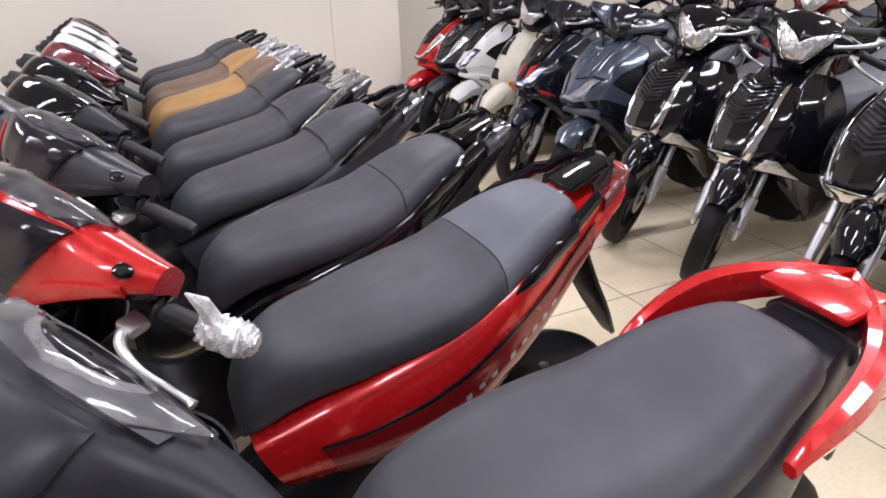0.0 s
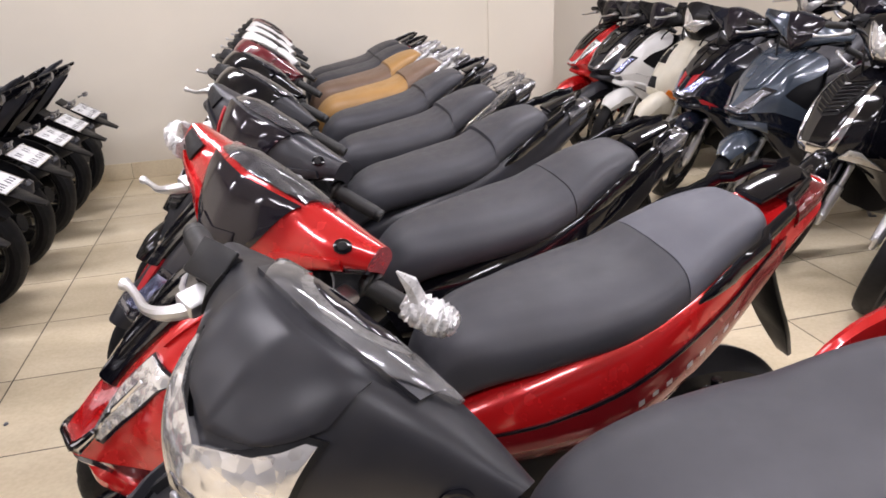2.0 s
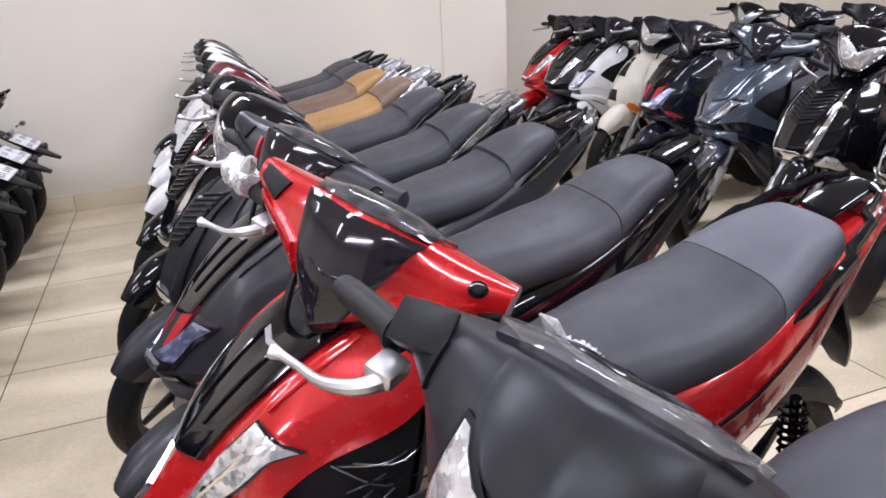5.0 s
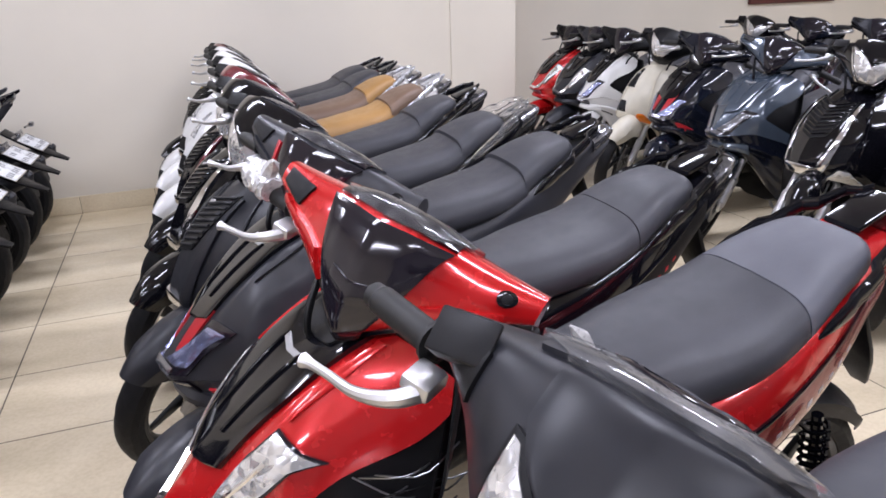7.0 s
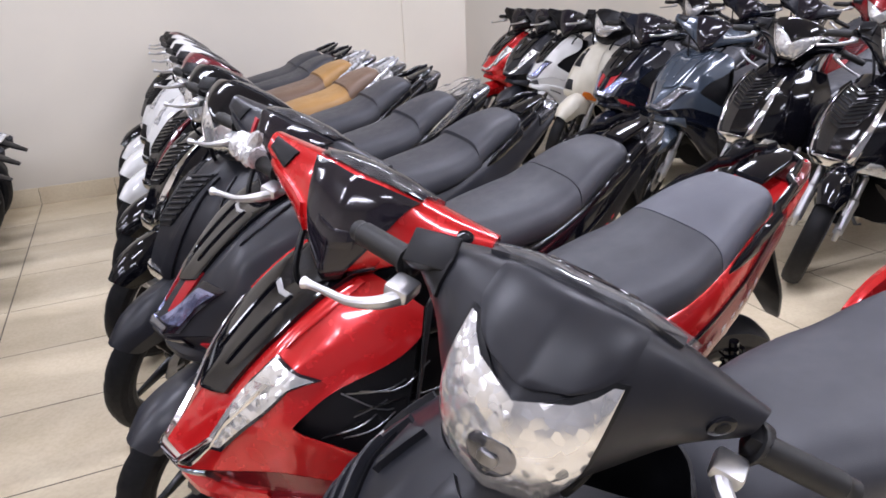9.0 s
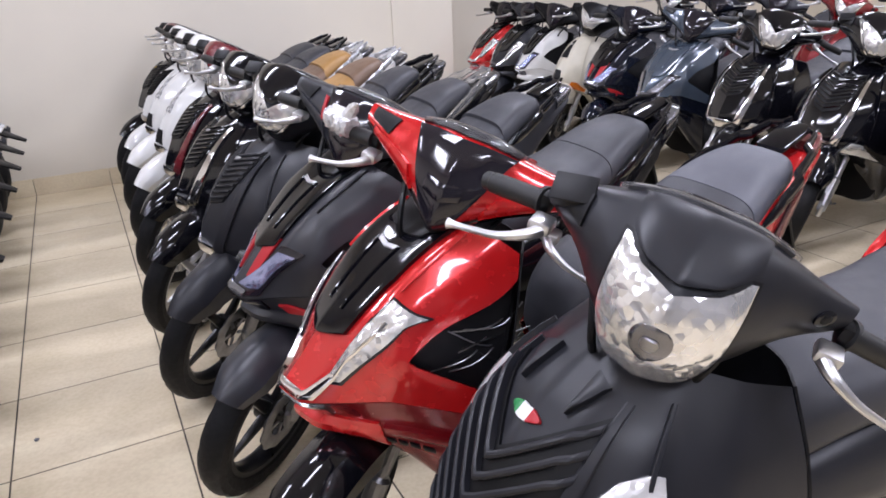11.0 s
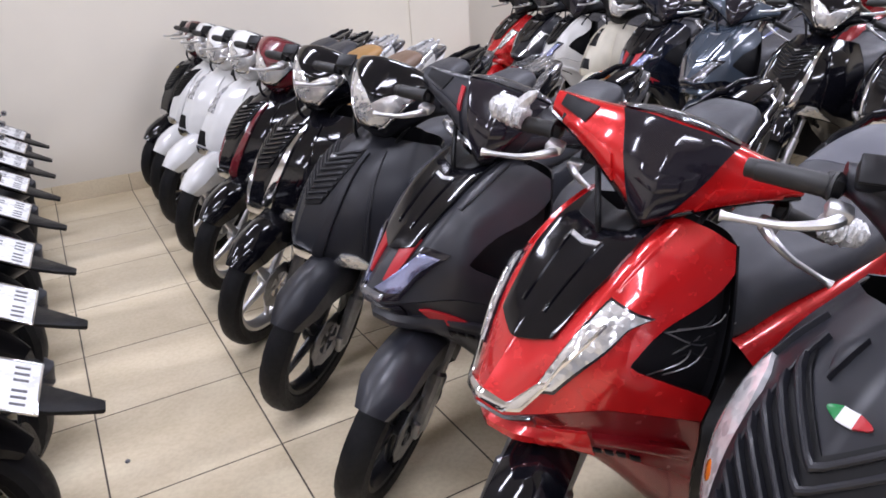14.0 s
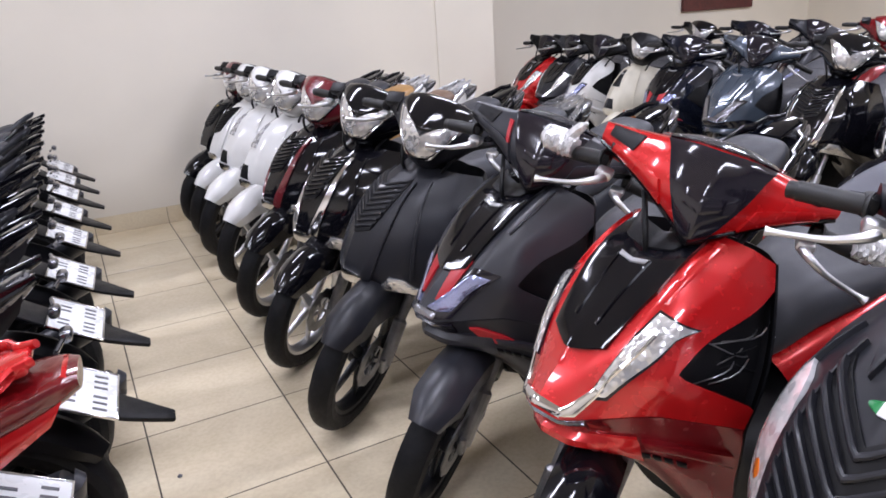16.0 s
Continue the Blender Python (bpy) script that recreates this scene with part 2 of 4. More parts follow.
class Surf:
    """A smooth sheet through a grid of points: u runs from row to row, v along a row."""

    def __init__(self, rows, crease=False):
        self.g = np.array(rows, float)
        self.line = straight if crease else cr

    def at(self, us, vs):
        r, c, _ = self.g.shape
        a = cr(self.g.reshape(r, -1), us).reshape(len(us), c, 3)
        return np.stack([self.line(a[k], [vs[k]])[0] for k in range(len(us))])

    def grid(self, us, vs):
        r, c, _ = self.g.shape
        a = cr(self.g.reshape(r, -1), us).reshape(len(us), c, 3)
        return np.stack([self.line(row, vs) for row in a])

    def normal(self, us, vs):
        e = 1e-3
        du = self.at(np.clip(us + e, 0, 1), vs) - self.at(np.clip(us - e, 0, 1), vs)
        dv = self.at(us, np.clip(vs + e, 0, 1)) - self.at(us, np.clip(vs - e, 0, 1))
        n = np.cross(du, dv)
        return n / (np.linalg.norm(n, axis=1, keepdims=True) + 1e-12)


def grid_faces(bm, pts, close_u=False, close_v=False):
    nu, nv = pts.shape[:2]
    vs = [[bm.verts.new(pts[i, j]) for j in range(nv)] for i in range(nu)]
    for i in range(nu if close_u else nu - 1):
        for j in range(nv if close_v else nv - 1):
            q = (vs[i][j], vs[(i + 1) % nu][j], vs[(i + 1) % nu][(j + 1) % nv], vs[i][(j + 1) % nv])
            bm.faces.new(q)
    return vs


def mirror_y(bm):
    geom = bm.verts[:] + bm.edges[:] + bm.faces[:]
    d = bmesh.ops.duplicate(bm, geom=geom)
    nv = [e for e in d["geom"] if isinstance(e, bmesh.types.BMVert)]
    for v in nv:
        v.co.y = -v.co.y
    nf = [e for e in d["geom"] if isinstance(e, bmesh.types.BMFace)]
    bmesh.ops.reverse_faces(bm, faces=nf)
    bmesh.ops.remove_doubles(bm, verts=bm.verts[:], dist=1e-4)


def shell(surf, nu=18, nv=12, thick=0.004, mirror=True, u=(0, 1), v=(0, 1), edge=None, cap=False):
    bm = bmesh.new()
    pts = surf.grid(np.linspace(u[0], u[1], nu), np.linspace(v[0], v[1], nv))
    if edge:
        pts = np.stack([surf.grid(np.array([a]), np.linspace(v[0], edge(a), nv))[0] for a in np.linspace(u[0], u[1], nu)])
    if mirror and v[0] == 0:
        pts[:, 0, 1] = 0
    vs = grid_faces(bm, pts)
    if cap:
        bm.faces.new([row[-1] for row in vs])
    if mirror:
        mirror_y(bm)
    bmesh.ops.recalc_face_normals(bm, faces=bm.faces[:])
    if thick:
        bmesh.ops.solidify(bm, geom=bm.faces[:], thickness=thick)
    return smooth(bm)


def patch(surf, u, lo, hi, lift=0.003, n=14, m=8, mirror=False, depth=0.004, side=1, skew=0.0):
    """A panel on a sheet: for u between u[0] and u[1], v from lo(s) to hi(s), s in 0..1. It stands lift proud, with a rim down to the sheet."""
    bm = bmesh.new()
    lift += 0.0042
    joined = mirror and lo(0) == 0
    s = np.linspace(0, 1, n)
    line = u[0] + (u[1] - u[0]) * s
    top = np.zeros((n, m, 3))
    low = np.zeros((n, m, 3))
    for j in range(m):
        k = j / (m - 1)
        vs = np.array([lo(a) + (hi(a) - lo(a)) * k for a in s])
        us = np.clip(line + skew * vs, 0, 1)
        p, nn = surf.at(us, vs), surf.normal(us, vs)
        sg = side * np.where((nn[:, 0:1] * 1.0 + nn[:, 1:2] * 0.8 + nn[:, 2:3] * 0.6) < 0, -1, 1)
        edge = min(m if joined else j, m - 1 - j)
        e = np.array([1.0 if (edge > 0 and 0 < i < n - 1) else 0.86 for i in range(n)])[:, None]
        top[:, j] = p + nn * sg * lift * e
        low[:, j] = p - nn * sg * depth
    if joined:
        zero = np.array([lo(k) == 0 for k in s])
        top[zero, 0, 1] = low[zero, 0, 1] = 0
    a = grid_faces(bm, top)
    ring = [a[i][0] for i in range(n)] + [a[-1][j] for j in range(1, m)] + [a[i][-1] for i in range(n - 2, -1, -1)] + [a[0][j] for j in range(m - 2, 0, -1)]
    lr = [low[i, 0] for i in range(n)] + [low[-1, j] for j in range(1, m)] + [low[i, -1] for i in range(n - 2, -1, -1)] + [low[0, j] for j in range(m - 2, 0, -1)]
    lv = [bm.verts.new(c) for c in lr]
    for i in range(len(ring)):
        k = (i + 1) % len(ring)
        if ring[i].co.y == 0 and ring[k].co.y == 0 and joined:
            continue
        bm.faces.new((ring[i], ring[k], lv[k], lv[i]))
    if mirror:
        mirror_y(bm)
    return smooth(bm)


def flat(v):
    return lambda s: v


def tube(points, radii, seg=10, cap=True, n=None):
    """A round bar along a smooth line of points, with a radius at each."""
    p = np.array(points, float)
    r = np.array(radii, float) if hasattr(radii, "__len__") else np.full(len(p), radii)
    if n:
        t = np.linspace(0, 1, n)
        p, r = cr(p, t), cr(r[:, None], t)[:, 0]
    bm = bmesh.new()
    rows = []
    up = None
    for i in range(len(p)):
        d = Vector(p[min(i + 1, len(p) - 1)] - p[max(i - 1, 0)]).normalized()
        if up is None:
            up = d.orthogonal().normalized()
        up = (up - d * up.dot(d)).normalized()
        w = d.cross(up)
        rows.append([Vector(p[i]) + (up * math.cos(a) + w * math.sin(a)) * r[i] for a in (2 * math.pi * k / seg for k in range(seg))])
    vs = grid_faces(bm, np.array([[tuple(v) for v in row] for row in rows]), close_v=True)
    if cap:
        bm.faces.new(vs[0])
        bm.faces.new(vs[-1])
    smooth(bm)
    for f in bm.faces:
        if len(f.verts) > 4:
            f.smooth = False
    return bm


def lathe(profile, seg=48, axis="y"):
    """Turns (radius, offset) points about the y axis."""
    bm = bmesh.new()
    pts = np.zeros((seg, len(profile), 3))
    for i in range(seg):
        a = 2 * math.pi * i / seg
        for j, (r, o) in enumerate(profile):
            pts[i, j] = (r * math.cos(a), o, r * math.sin(a))
    grid_faces(bm, pts, close_u=True)
    return smooth(bm)


def merge(*bms):
    out = bmesh.new()
    for b in bms:
        me = bpy.data.meshes.new("tmp")
        b.to_mesh(me)
        b.free()
        out.from_mesh(me)
        bpy.data.meshes.remove(me)
    return out


def moved(bm, m):
    bmesh.ops.transform(bm, matrix=m, verts=bm.verts[:])
    return bm


def loft(rows, n=22, m=22, caps=True):
    """A closed body from half sections (x, [(y, z), ...]) that run from the top of the middle round to the bottom of the middle."""
    g = np.array([[(x, y, z) for y, z in half] for x, half in rows], float)
    pts = Surf(g).grid(np.linspace(0, 1, n), np.linspace(0, 1, m))
    pts[:, :, 1] = np.maximum(pts[:, :, 1], 0)
    pts[:, 0, 1] = pts[:, -1, 1] = 0
    full = np.concatenate([pts, pts[:, -2:0:-1] * np.array([1, -1, 1])], axis=1)
    bm = bmesh.new()
    vs = grid_faces(bm, full, close_v=True)
    if caps:
        bm.faces.new(vs[0])
        bm.faces.new(vs[-1])
    return smooth(bm)


# ---------- the room ----------
X0, X1, Y0, Y1, TOP = -4.69, 7.81, -2.88, 5.62, 3.2


def plain(name, lo, hi, mat, label, cat, kind="structure", bevel=0.0):
    c = [(a + b) / 2 for a, b in zip(lo, hi)]
    s = [b - a for a, b in zip(lo, hi)]
    ob = link(name, to_mesh(box_bm(*s, Matrix.Translation(c), bevel), name), mat)
    return tagged(ob, label, cat, "", kind)


plain("wall_north", (X0, Y1, 0), (1.675, Y1 + 0.2, TOP), M["wall"], "cream painted plaster wall of the showroom", "wall")
plain("wall_pilaster", (1.675, Y1 - 0.012, 0), (2.245, Y1 + 0.2, TOP), M["wall"], "shallow cream painted pilaster at the wall's end", "pilaster", bevel=0.004)
plain("wall_recess_side", (2.045, Y1 + 0.2, 0), (2.245, 6.5, TOP), M["wall"], "cream painted return of the recess", "wall")
plain("wall_recess", (2.045, 6.5, 0), (X1, 6.7, TOP), M["wall"], "cream painted back wall of the recess", "wall")
plain("wall_west", (X0 - 0.2, Y0, 0), (X0, Y1 + 0.2, TOP), M["wall"], "cream painted side wall of the showroom", "wall")
plain("wall_east", (X1, Y0, 0), (X1 + 0.2, 6.7, TOP), M["wall"], "cream painted side wall of the showroom", "wall")
# never in view: closes the room, kept dark to darken reflections on the bikes
plain("wall_south", (X0 - 0.2, Y0 - 0.2, 0), (X1 + 0.2, Y0, TOP), M["shade"], "unseen closing wall, made dark grey to dim reflections", "wall")
plain("ceiling", (X0 - 0.2, Y0 - 0.2, TOP), (X1 + 0.2, 6.9, TOP + 0.1), M["ceil"], "white painted showroom ceiling", "ceiling")


# ---------- scooters ----------
WB = 1.22
WF = 1.222
RAKE = radians(26.5)
AXIS_FOOT = Vector((1.34, 0, 0))
AXIS_DIR = Vector((-math.sin(RAKE), 0, math.cos(RAKE)))


def steer(theta):
    return Matrix.Translation(AXIS_FOOT) @ Matrix.Rotation(radians(theta), 4, AXIS_DIR) @ Matrix.Translation(-AXIS_FOOT)


def tyre_bm(R, w):
    """A tyre with a rounded tread and slanting grooves cut into its shoulders."""
    prof = [(R - 0.068, -0.30), (R - 0.060, -0.42), (R - 0.035, -0.50), (R - 0.014, -0.43), (R - 0.004, -0.27), (R, -0.09), (R, 0.09),
            (R - 0.004, 0.27), (R - 0.014, 0.43), (R - 0.035, 0.50), (R - 0.060, 0.42), (R - 0.068, 0.30)]
    seg = 84
    bm = bmesh.new()
    pts = np.zeros((seg, len(prof), 3))
    for i in range(seg):
        a = 2 * math.pi * i / seg
        for j, (r, o) in enumerate(prof):
            cut = 0.0035 if (3 <= j <= 5 and (i + j) % 6 == 0) or (6 <= j <= 8 and (i - j) % 6 == 3) else 0.0
            pts[i, j] = ((r - cut) * math.cos(a), o * w, (r - cut) * math.sin(a))
    grid_faces(bm, pts, close_u=True, close_v=True)
    return smooth(bm)


def rim_bm(R, w, spokes=5):
    """A cast rim: ring, hub and twin tapered spokes."""
    ring = lathe([(R - 0.088, -0.20 * w), (R - 0.078, -0.34 * w), (R - 0.060, -0.38 * w), (R - 0.066, -0.2 * w), (R - 0.078, 0),
                  (R - 0.066, 0.2 * w), (R - 0.060, 0.38 * w), (R - 0.078, 0.34 * w), (R - 0.088, 0.20 * w), (R - 0.092, 0), (R - 0.088, -0.2 * w)], 48)
    hub = lathe([(0.0, -0.036), (0.03, -0.036), (0.036, -0.028), (0.036, 0.028), (0.03, 0.036), (0.0, 0.036)], 20)
    parts = [ring, hub]
    L = R - 0.09 - 0.028
    for k in range(spokes):
        b = box_bm(L, 0.020, 0.030, Matrix.Translation((0.028 + L / 2, 0, 0)), 0.006)
        for v in b.verts:
            f = 1.35 - 0.6 * (v.co.x / L)
            v.co.z *= f
            v.co.y *= f
        parts.append(moved(smooth(b), Matrix.Rotation(2 * math.pi * k / spokes + 0.3, 4, "Y")))
    return merge(*parts)


def disc_bm(r=0.095):
    """A brake disc with a wavy edge and a ring of openings."""
    bm = bmesh.new()
    seg = 60
    pts = np.zeros((seg, 6, 3))
    for i in range(seg):
        a = 2 * math.pi * i / seg
        ro = r + 0.003 * math.cos(10 * a)
        for j, (rr, o) in enumerate([(0.055, 0.045), (ro, 0.045), (ro, 0.049), (0.055, 0.049), (0.052, 0.047), (0.055, 0.045)]):
            pts[i, j] = (rr * math.cos(a), o, rr * math.sin(a))
    grid_faces(bm, pts, close_u=True)
    arms = [box_bm(0.04, 0.004, 0.012, Matrix.Rotation(k * math.pi * 2 / 5, 4, "Y") @ Matrix.Translation((0.04, 0.045, 0))) for k in range(5)]
    return merge(bm, *arms)


def arc_fender(R, w, a0, a1, n=26, drop=0.035, flare=0.0):
    """A mudguard round a wheel from angle a0 (ahead) over the top to a1 (behind), in degrees."""
    bm = bmesh.new()
    prof = [(-1.0, -drop), (-0.97, -drop * 0.35), (-0.72, -0.008), (-0.35, 0.004), (0, 0.008), (0.35, 0.004), (0.72, -0.008), (0.97, -drop * 0.35), (1.0, -drop)]
    pts = np.zeros((n, len(prof), 3))
    for i in range(n):
        s = i / (n - 1)
        a = radians(a0 + (a1 - a0) * s)
        taper = min(1.0, 0.62 + 1.6 * min(s, 1 - s) * 2)
        for j, (o, d) in enumerate(prof):
            r = R + d * (1.0 + 0.7 * math.sin(math.pi * s)) + flare * (1 - s) ** 2
            pts[i, j] = (r * math.cos(a), o * w * taper, r * math.sin(a))
    grid_faces(bm, pts)
    bmesh.ops.recalc_face_normals(bm, faces=bm.faces[:])
    bmesh.ops.solidify(bm, geom=bm.faces[:], thickness=0.004)
    return smooth(bm)


def lever_bm(side, m):
    """A cast lever with a round knob at its tip, and its clamp."""
    pts = [(0.918, 0.190, 0.985), (0.944, 0.208, 0.980), (0.948, 0.245, 0.962), (0.938, 0.285, 0.946), (0.932, 0.315, 0.936), (0.932, 0.328, 0.933)]
    b = tube([(x, y * side, z) for x, y, z in pts], [0.0105, 0.0086, 0.0062, 0.0052, 0.0056, 0.0086], 10, n=24)
    c = box_bm(0.036, 0.034, 0.020, Matrix.Translation((0.912, 0.197 * side, 0.988)), 0.006)
    return moved(merge(b, smooth(c)), m)


def grip_bm(side, m, length=0.098):
    """A ribbed rubber grip with an end weight."""
    y0 = 0.208
    n = 30
    pts, rad = [], []
    for i in range(n):
        s = i / (n - 1)
        pts.append((0.880 - 0.040 * s, (y0 + (length + 0.01) * s) * side, 1.004 - 0.030 * s))
        rad.append(0.0160 + (0.0005 if i % 2 else 0) if 0.06 < s < 0.88 else (0.022 if s <= 0.06 else 0.0145))
    return moved(tube(pts, rad, 14), m)


HB = {}
HB["sport"] = Surf([
    [(.940, 0, .955), (.915, .060, .972), (.895, .115, .992), (.880, .170, 1.012), (.868, .222, 1.028)],
    [(1.010, 0, .956), (.975, .060, .985), (.948, .115, 1.012), (.925, .170, 1.035), (.897, .225, 1.050)],
    [(.998, 0, 1.030), (.978, .055, 1.038), (.947, .110, 1.050), (.927, .168, 1.060), (.894, .226, 1.066)],
    [(.945, 0, 1.110), (.936, .050, 1.108), (.916, .100, 1.096), (.900, .160, 1.088), (.878, .226, 1.080)],
    [(.890, 0, 1.113), (.885, .050, 1.108), (.872, .100, 1.090), (.860, .160, 1.078), (.854, .222, 1.070)],
    [(.835, 0, 1.060), (.835, .050, 1.058), (.833, .100, 1.050), (.832, .160, 1.040), (.834, .215, 1.035)],
    [(.865, 0, .975), (.865, .050, .978), (.860, .100, .985), (.854, .160, .992), (.846, .210, 1.000)],
], True)
HB["dome"] = Surf([
    [(.975, 0, .882), (.962, .042, .890), (.930, .080, .920), (.895, .128, .965), (.868, .182, .990)],
    [(1.034, 0, .930), (1.018, .048, .936), (.970, .093, .955), (.920, .142, .985), (.880, .195, 1.003)],
    [(1.048, 0, .992), (1.030, .053, .995), (.982, .100, 1.003), (.928, .147, 1.014), (.884, .202, 1.018)],
    [(1.026, 0, 1.052), (1.006, .057, 1.054), (.964, .104, 1.050), (.918, .152, 1.040), (.878, .206, 1.030)],
    [(.935, 0, 1.108), (.926, .057, 1.102), (.908, .107, 1.082), (.884, .156, 1.058), (.860, .209, 1.036)],
    [(.846, 0, 1.062), (.845, .057, 1.059), (.842, .107, 1.048), (.838, .156, 1.032), (.840, .205, 1.018)],
    [(.868, 0, .985), (.866, .057, .985), (.860, .107, .985), (.854, .152, .985), (.846, .197, .985)],
])
FRONT = {}
FRONT["sport"] = Surf([
    [(.955, 0, .925), (.945, .055, .935), (.915, .105, .946), (.885, .150, .927), (.855, .178, .900)],
    [(1.037, 0, .886), (1.028, .055, .894), (1.000, .110, .908), (.958, .156, .876), (.875, .200, .830)],
    [(1.115, 0, .825), (1.108, .055, .830), (1.085, .106, .846), (1.062, .152, .824), (.900, .222, .750)],
    [(1.190, 0, .754), (1.180, .055, .750), (1.158, .105, .756), (1.100, .172, .738), (.925, .230, .670)],
    [(1.280, 0, .652), (1.258, .050, .640), (1.205, .100, .650), (1.118, .160, .657), (.950, .226, .600)],
], True)
LOWER = {}
LOWER["sport"] = Surf([
    [(1.277, 0, .649), (1.255, .050, .637), (1.202, .100, .647), (1.115, .160, .654), (.947, .224, .597)],
    [(1.240, 0, .612), (1.215, .050, .603), (1.162, .110, .602), (1.085, .160, .590), (.945, .222, .540)],
    [(1.246, 0, .585), (1.222, .055, .574), (1.152, .116, .566), (1.065, .162, .530), (.940, .214, .460)],
    [(1.130, 0, .540), (1.110, .050, .525), (1.070, .100, .485), (1.010, .150, .420), (.910, .200, .340)],
    [(1.030, 0, .500), (1.020, .050, .470), (1.000, .095, .420), (.950, .140, .340), (.870, .175, .250)],
], True)
FRONT["shield"] = Surf([
    [(.955, 0, .915), (.945, .05, .912), (.915, .10, .902), (.86, .145, .885), (.80, .165, .868)],
    [(1.045, 0, .840), (1.03, .075, .835), (.98, .145, .818), (.90, .195, .795), (.79, .212, .770)],
    [(1.125, 0, .735), (1.10, .090, .728), (1.035, .17, .710), (.935, .222, .680), (.79, .238, .640)],
    [(1.19, 0, .620), (1.16, .085, .610), (1.075, .165, .590), (.955, .218, .550), (.80, .235, .500)],
    [(1.20, 0, .560), (1.165, .07, .552), (1.07, .14, .532), (.955, .195, .490), (.81, .220, .420)],
], True)
LOWER["shield"] = Surf([
    [(1.197, 0, .557), (1.162, .07, .549), (1.067, .14, .529), (.952, .195, .487), (.807, .220, .417)],
    [(1.10, 0, .525), (1.075, .06, .517), (1.01, .12, .495), (.93, .165, .45), (.82, .195, .36)],
    [(.99, 0, .50), (.98, .05, .49), (.95, .10, .46), (.90, .135, .40), (.82, .165, .29)],
    [(.93, 0, .46), (.925, .045, .45), (.91, .085, .41), (.87, .12, .35), (.80, .145, .25)],
], True)
for sheet, fade in ((FRONT["shield"], (.30, .85, 1, .85, .7)), (LOWER["shield"], (.7, .6, .4, .3))):
    for r, f in enumerate(fade):
        sheet.g[r, :, 0] += .060 * f * np.array([1, 1, .95, .75, .45])
SIDE = Surf([
    [(.68, .045, .585), (.68, .085, .570), (.67, .105, .545), (.65, .10, .510), (.63, .07, .475)],
    [(.48, .115, .680), (.48, .150, .652), (.47, .172, .60), (.45, .155, .545), (.43, .105, .49)],
    [(.25, .140, .725), (.25, .170, .700), (.25, .187, .64), (.24, .165, .56), (.24, .11, .49)],
    [(.02, .125, .785), (.02, .150, .762), (.02, .160, .71), (.02, .138, .64), (.03, .09, .585)],
    [(-.20, .075, .835), (-.20, .092, .820), (-.195, .098, .785), (-.18, .085, .735), (-.16, .05, .69)],
    [(-.385, .030, .875), (-.385, .040, .868), (-.38, .042, .852), (-.365, .038, .825), (-.35, .02, .80)],
])
SEAT_ROWS = [
    (.690, [(0, .640), (.040, .635), (.062, .615), (.060, .58), (.03, .56), (0, .555)]),
    (.655, [(0, .715), (.055, .708), (.090, .675), (.088, .61), (.05, .58), (0, .575)]),
    (.580, [(0, .765), (.075, .757), (.118, .722), (.120, .66), (.07, .63), (0, .625)]),
    (.450, [(0, .782), (.095, .775), (.146, .745), (.152, .695), (.10, .67), (0, .665)]),
    (.300, [(0, .790), (.105, .784), (.158, .760), (.166, .710), (.12, .69), (0, .685)]),
    (.200, [(0, .802), (.102, .796), (.153, .773), (.162, .728), (.12, .71), (0, .705)]),
    (.110, [(0, .832), (.094, .827), (.140, .804), (.150, .757), (.11, .74), (0, .735)]),
    (.020, [(0, .862), (.080, .857), (.120, .835), (.130, .792), (.10, .775), (0, .77)]),
    (-.085, [(0, .872), (.065, .868), (.096, .850), (.104, .815), (.08, .80), (0, .795)]),
    (-.125, [(0, .850), (.045, .846), (.065, .835), (.07, .82), (.05, .81), (0, .805)]),
]
SEAT_ROWS = [(x - 0.06 * max(0, (.45 - x) / .55), half) for x, half in SEAT_ROWS]
SIDE.g[:, 3, 1] += 0.022
SIDE.g[:, 4, 1] += 0.040
CACHE = {}


def kept(key, make):
    """Meshes shared by scooters of one build."""
    if key not in CACHE:
        CACHE[key] = to_mesh(make(), key[-1])
    return CACHE[key]


def seat_half(front, seam=0.010):
    """The rider's half or the passenger's half of the seat, which meet in a seam."""
    rows = SEAT_ROWS
    g = np.array([[(x, y, z) for y, z in half] for x, half in rows], float)
    cut = 0.640
    if front and not seam:
        cut = 0.80
    elif not seam:
        cut = 0.796
    us = np.linspace(0, cut - 0.004, 26) if front else np.linspace(cut, 1, 16)
    pts = Surf(g).grid(us, np.linspace(0, 1, 24))
    pts[:, :, 1] = np.maximum(pts[:, :, 1], 0)
    pts[:, 0, 1] = pts[:, -1, 1] = 0
    mid = np.array([pts[:, :, k].mean(axis=1) for k in range(3)]).T
    k = -1 if front else 0
    ring = pts[k] + (np.array([mid[k, 0], 0, mid[k, 2]]) - pts[k]) * seam
    pts = np.concatenate([pts, ring[None]], 0) if front else np.concatenate([ring[None], pts], 0)
    full = np.concatenate([pts, pts[:, -2:0:-1] * np.array([1, -1, 1])], axis=1)
    bm = bmesh.new()
    vs = grid_faces(bm, full, close_v=True)
    bm.faces.new(vs[0])
    bm.faces.new(vs[-1])
    return smooth(bm)


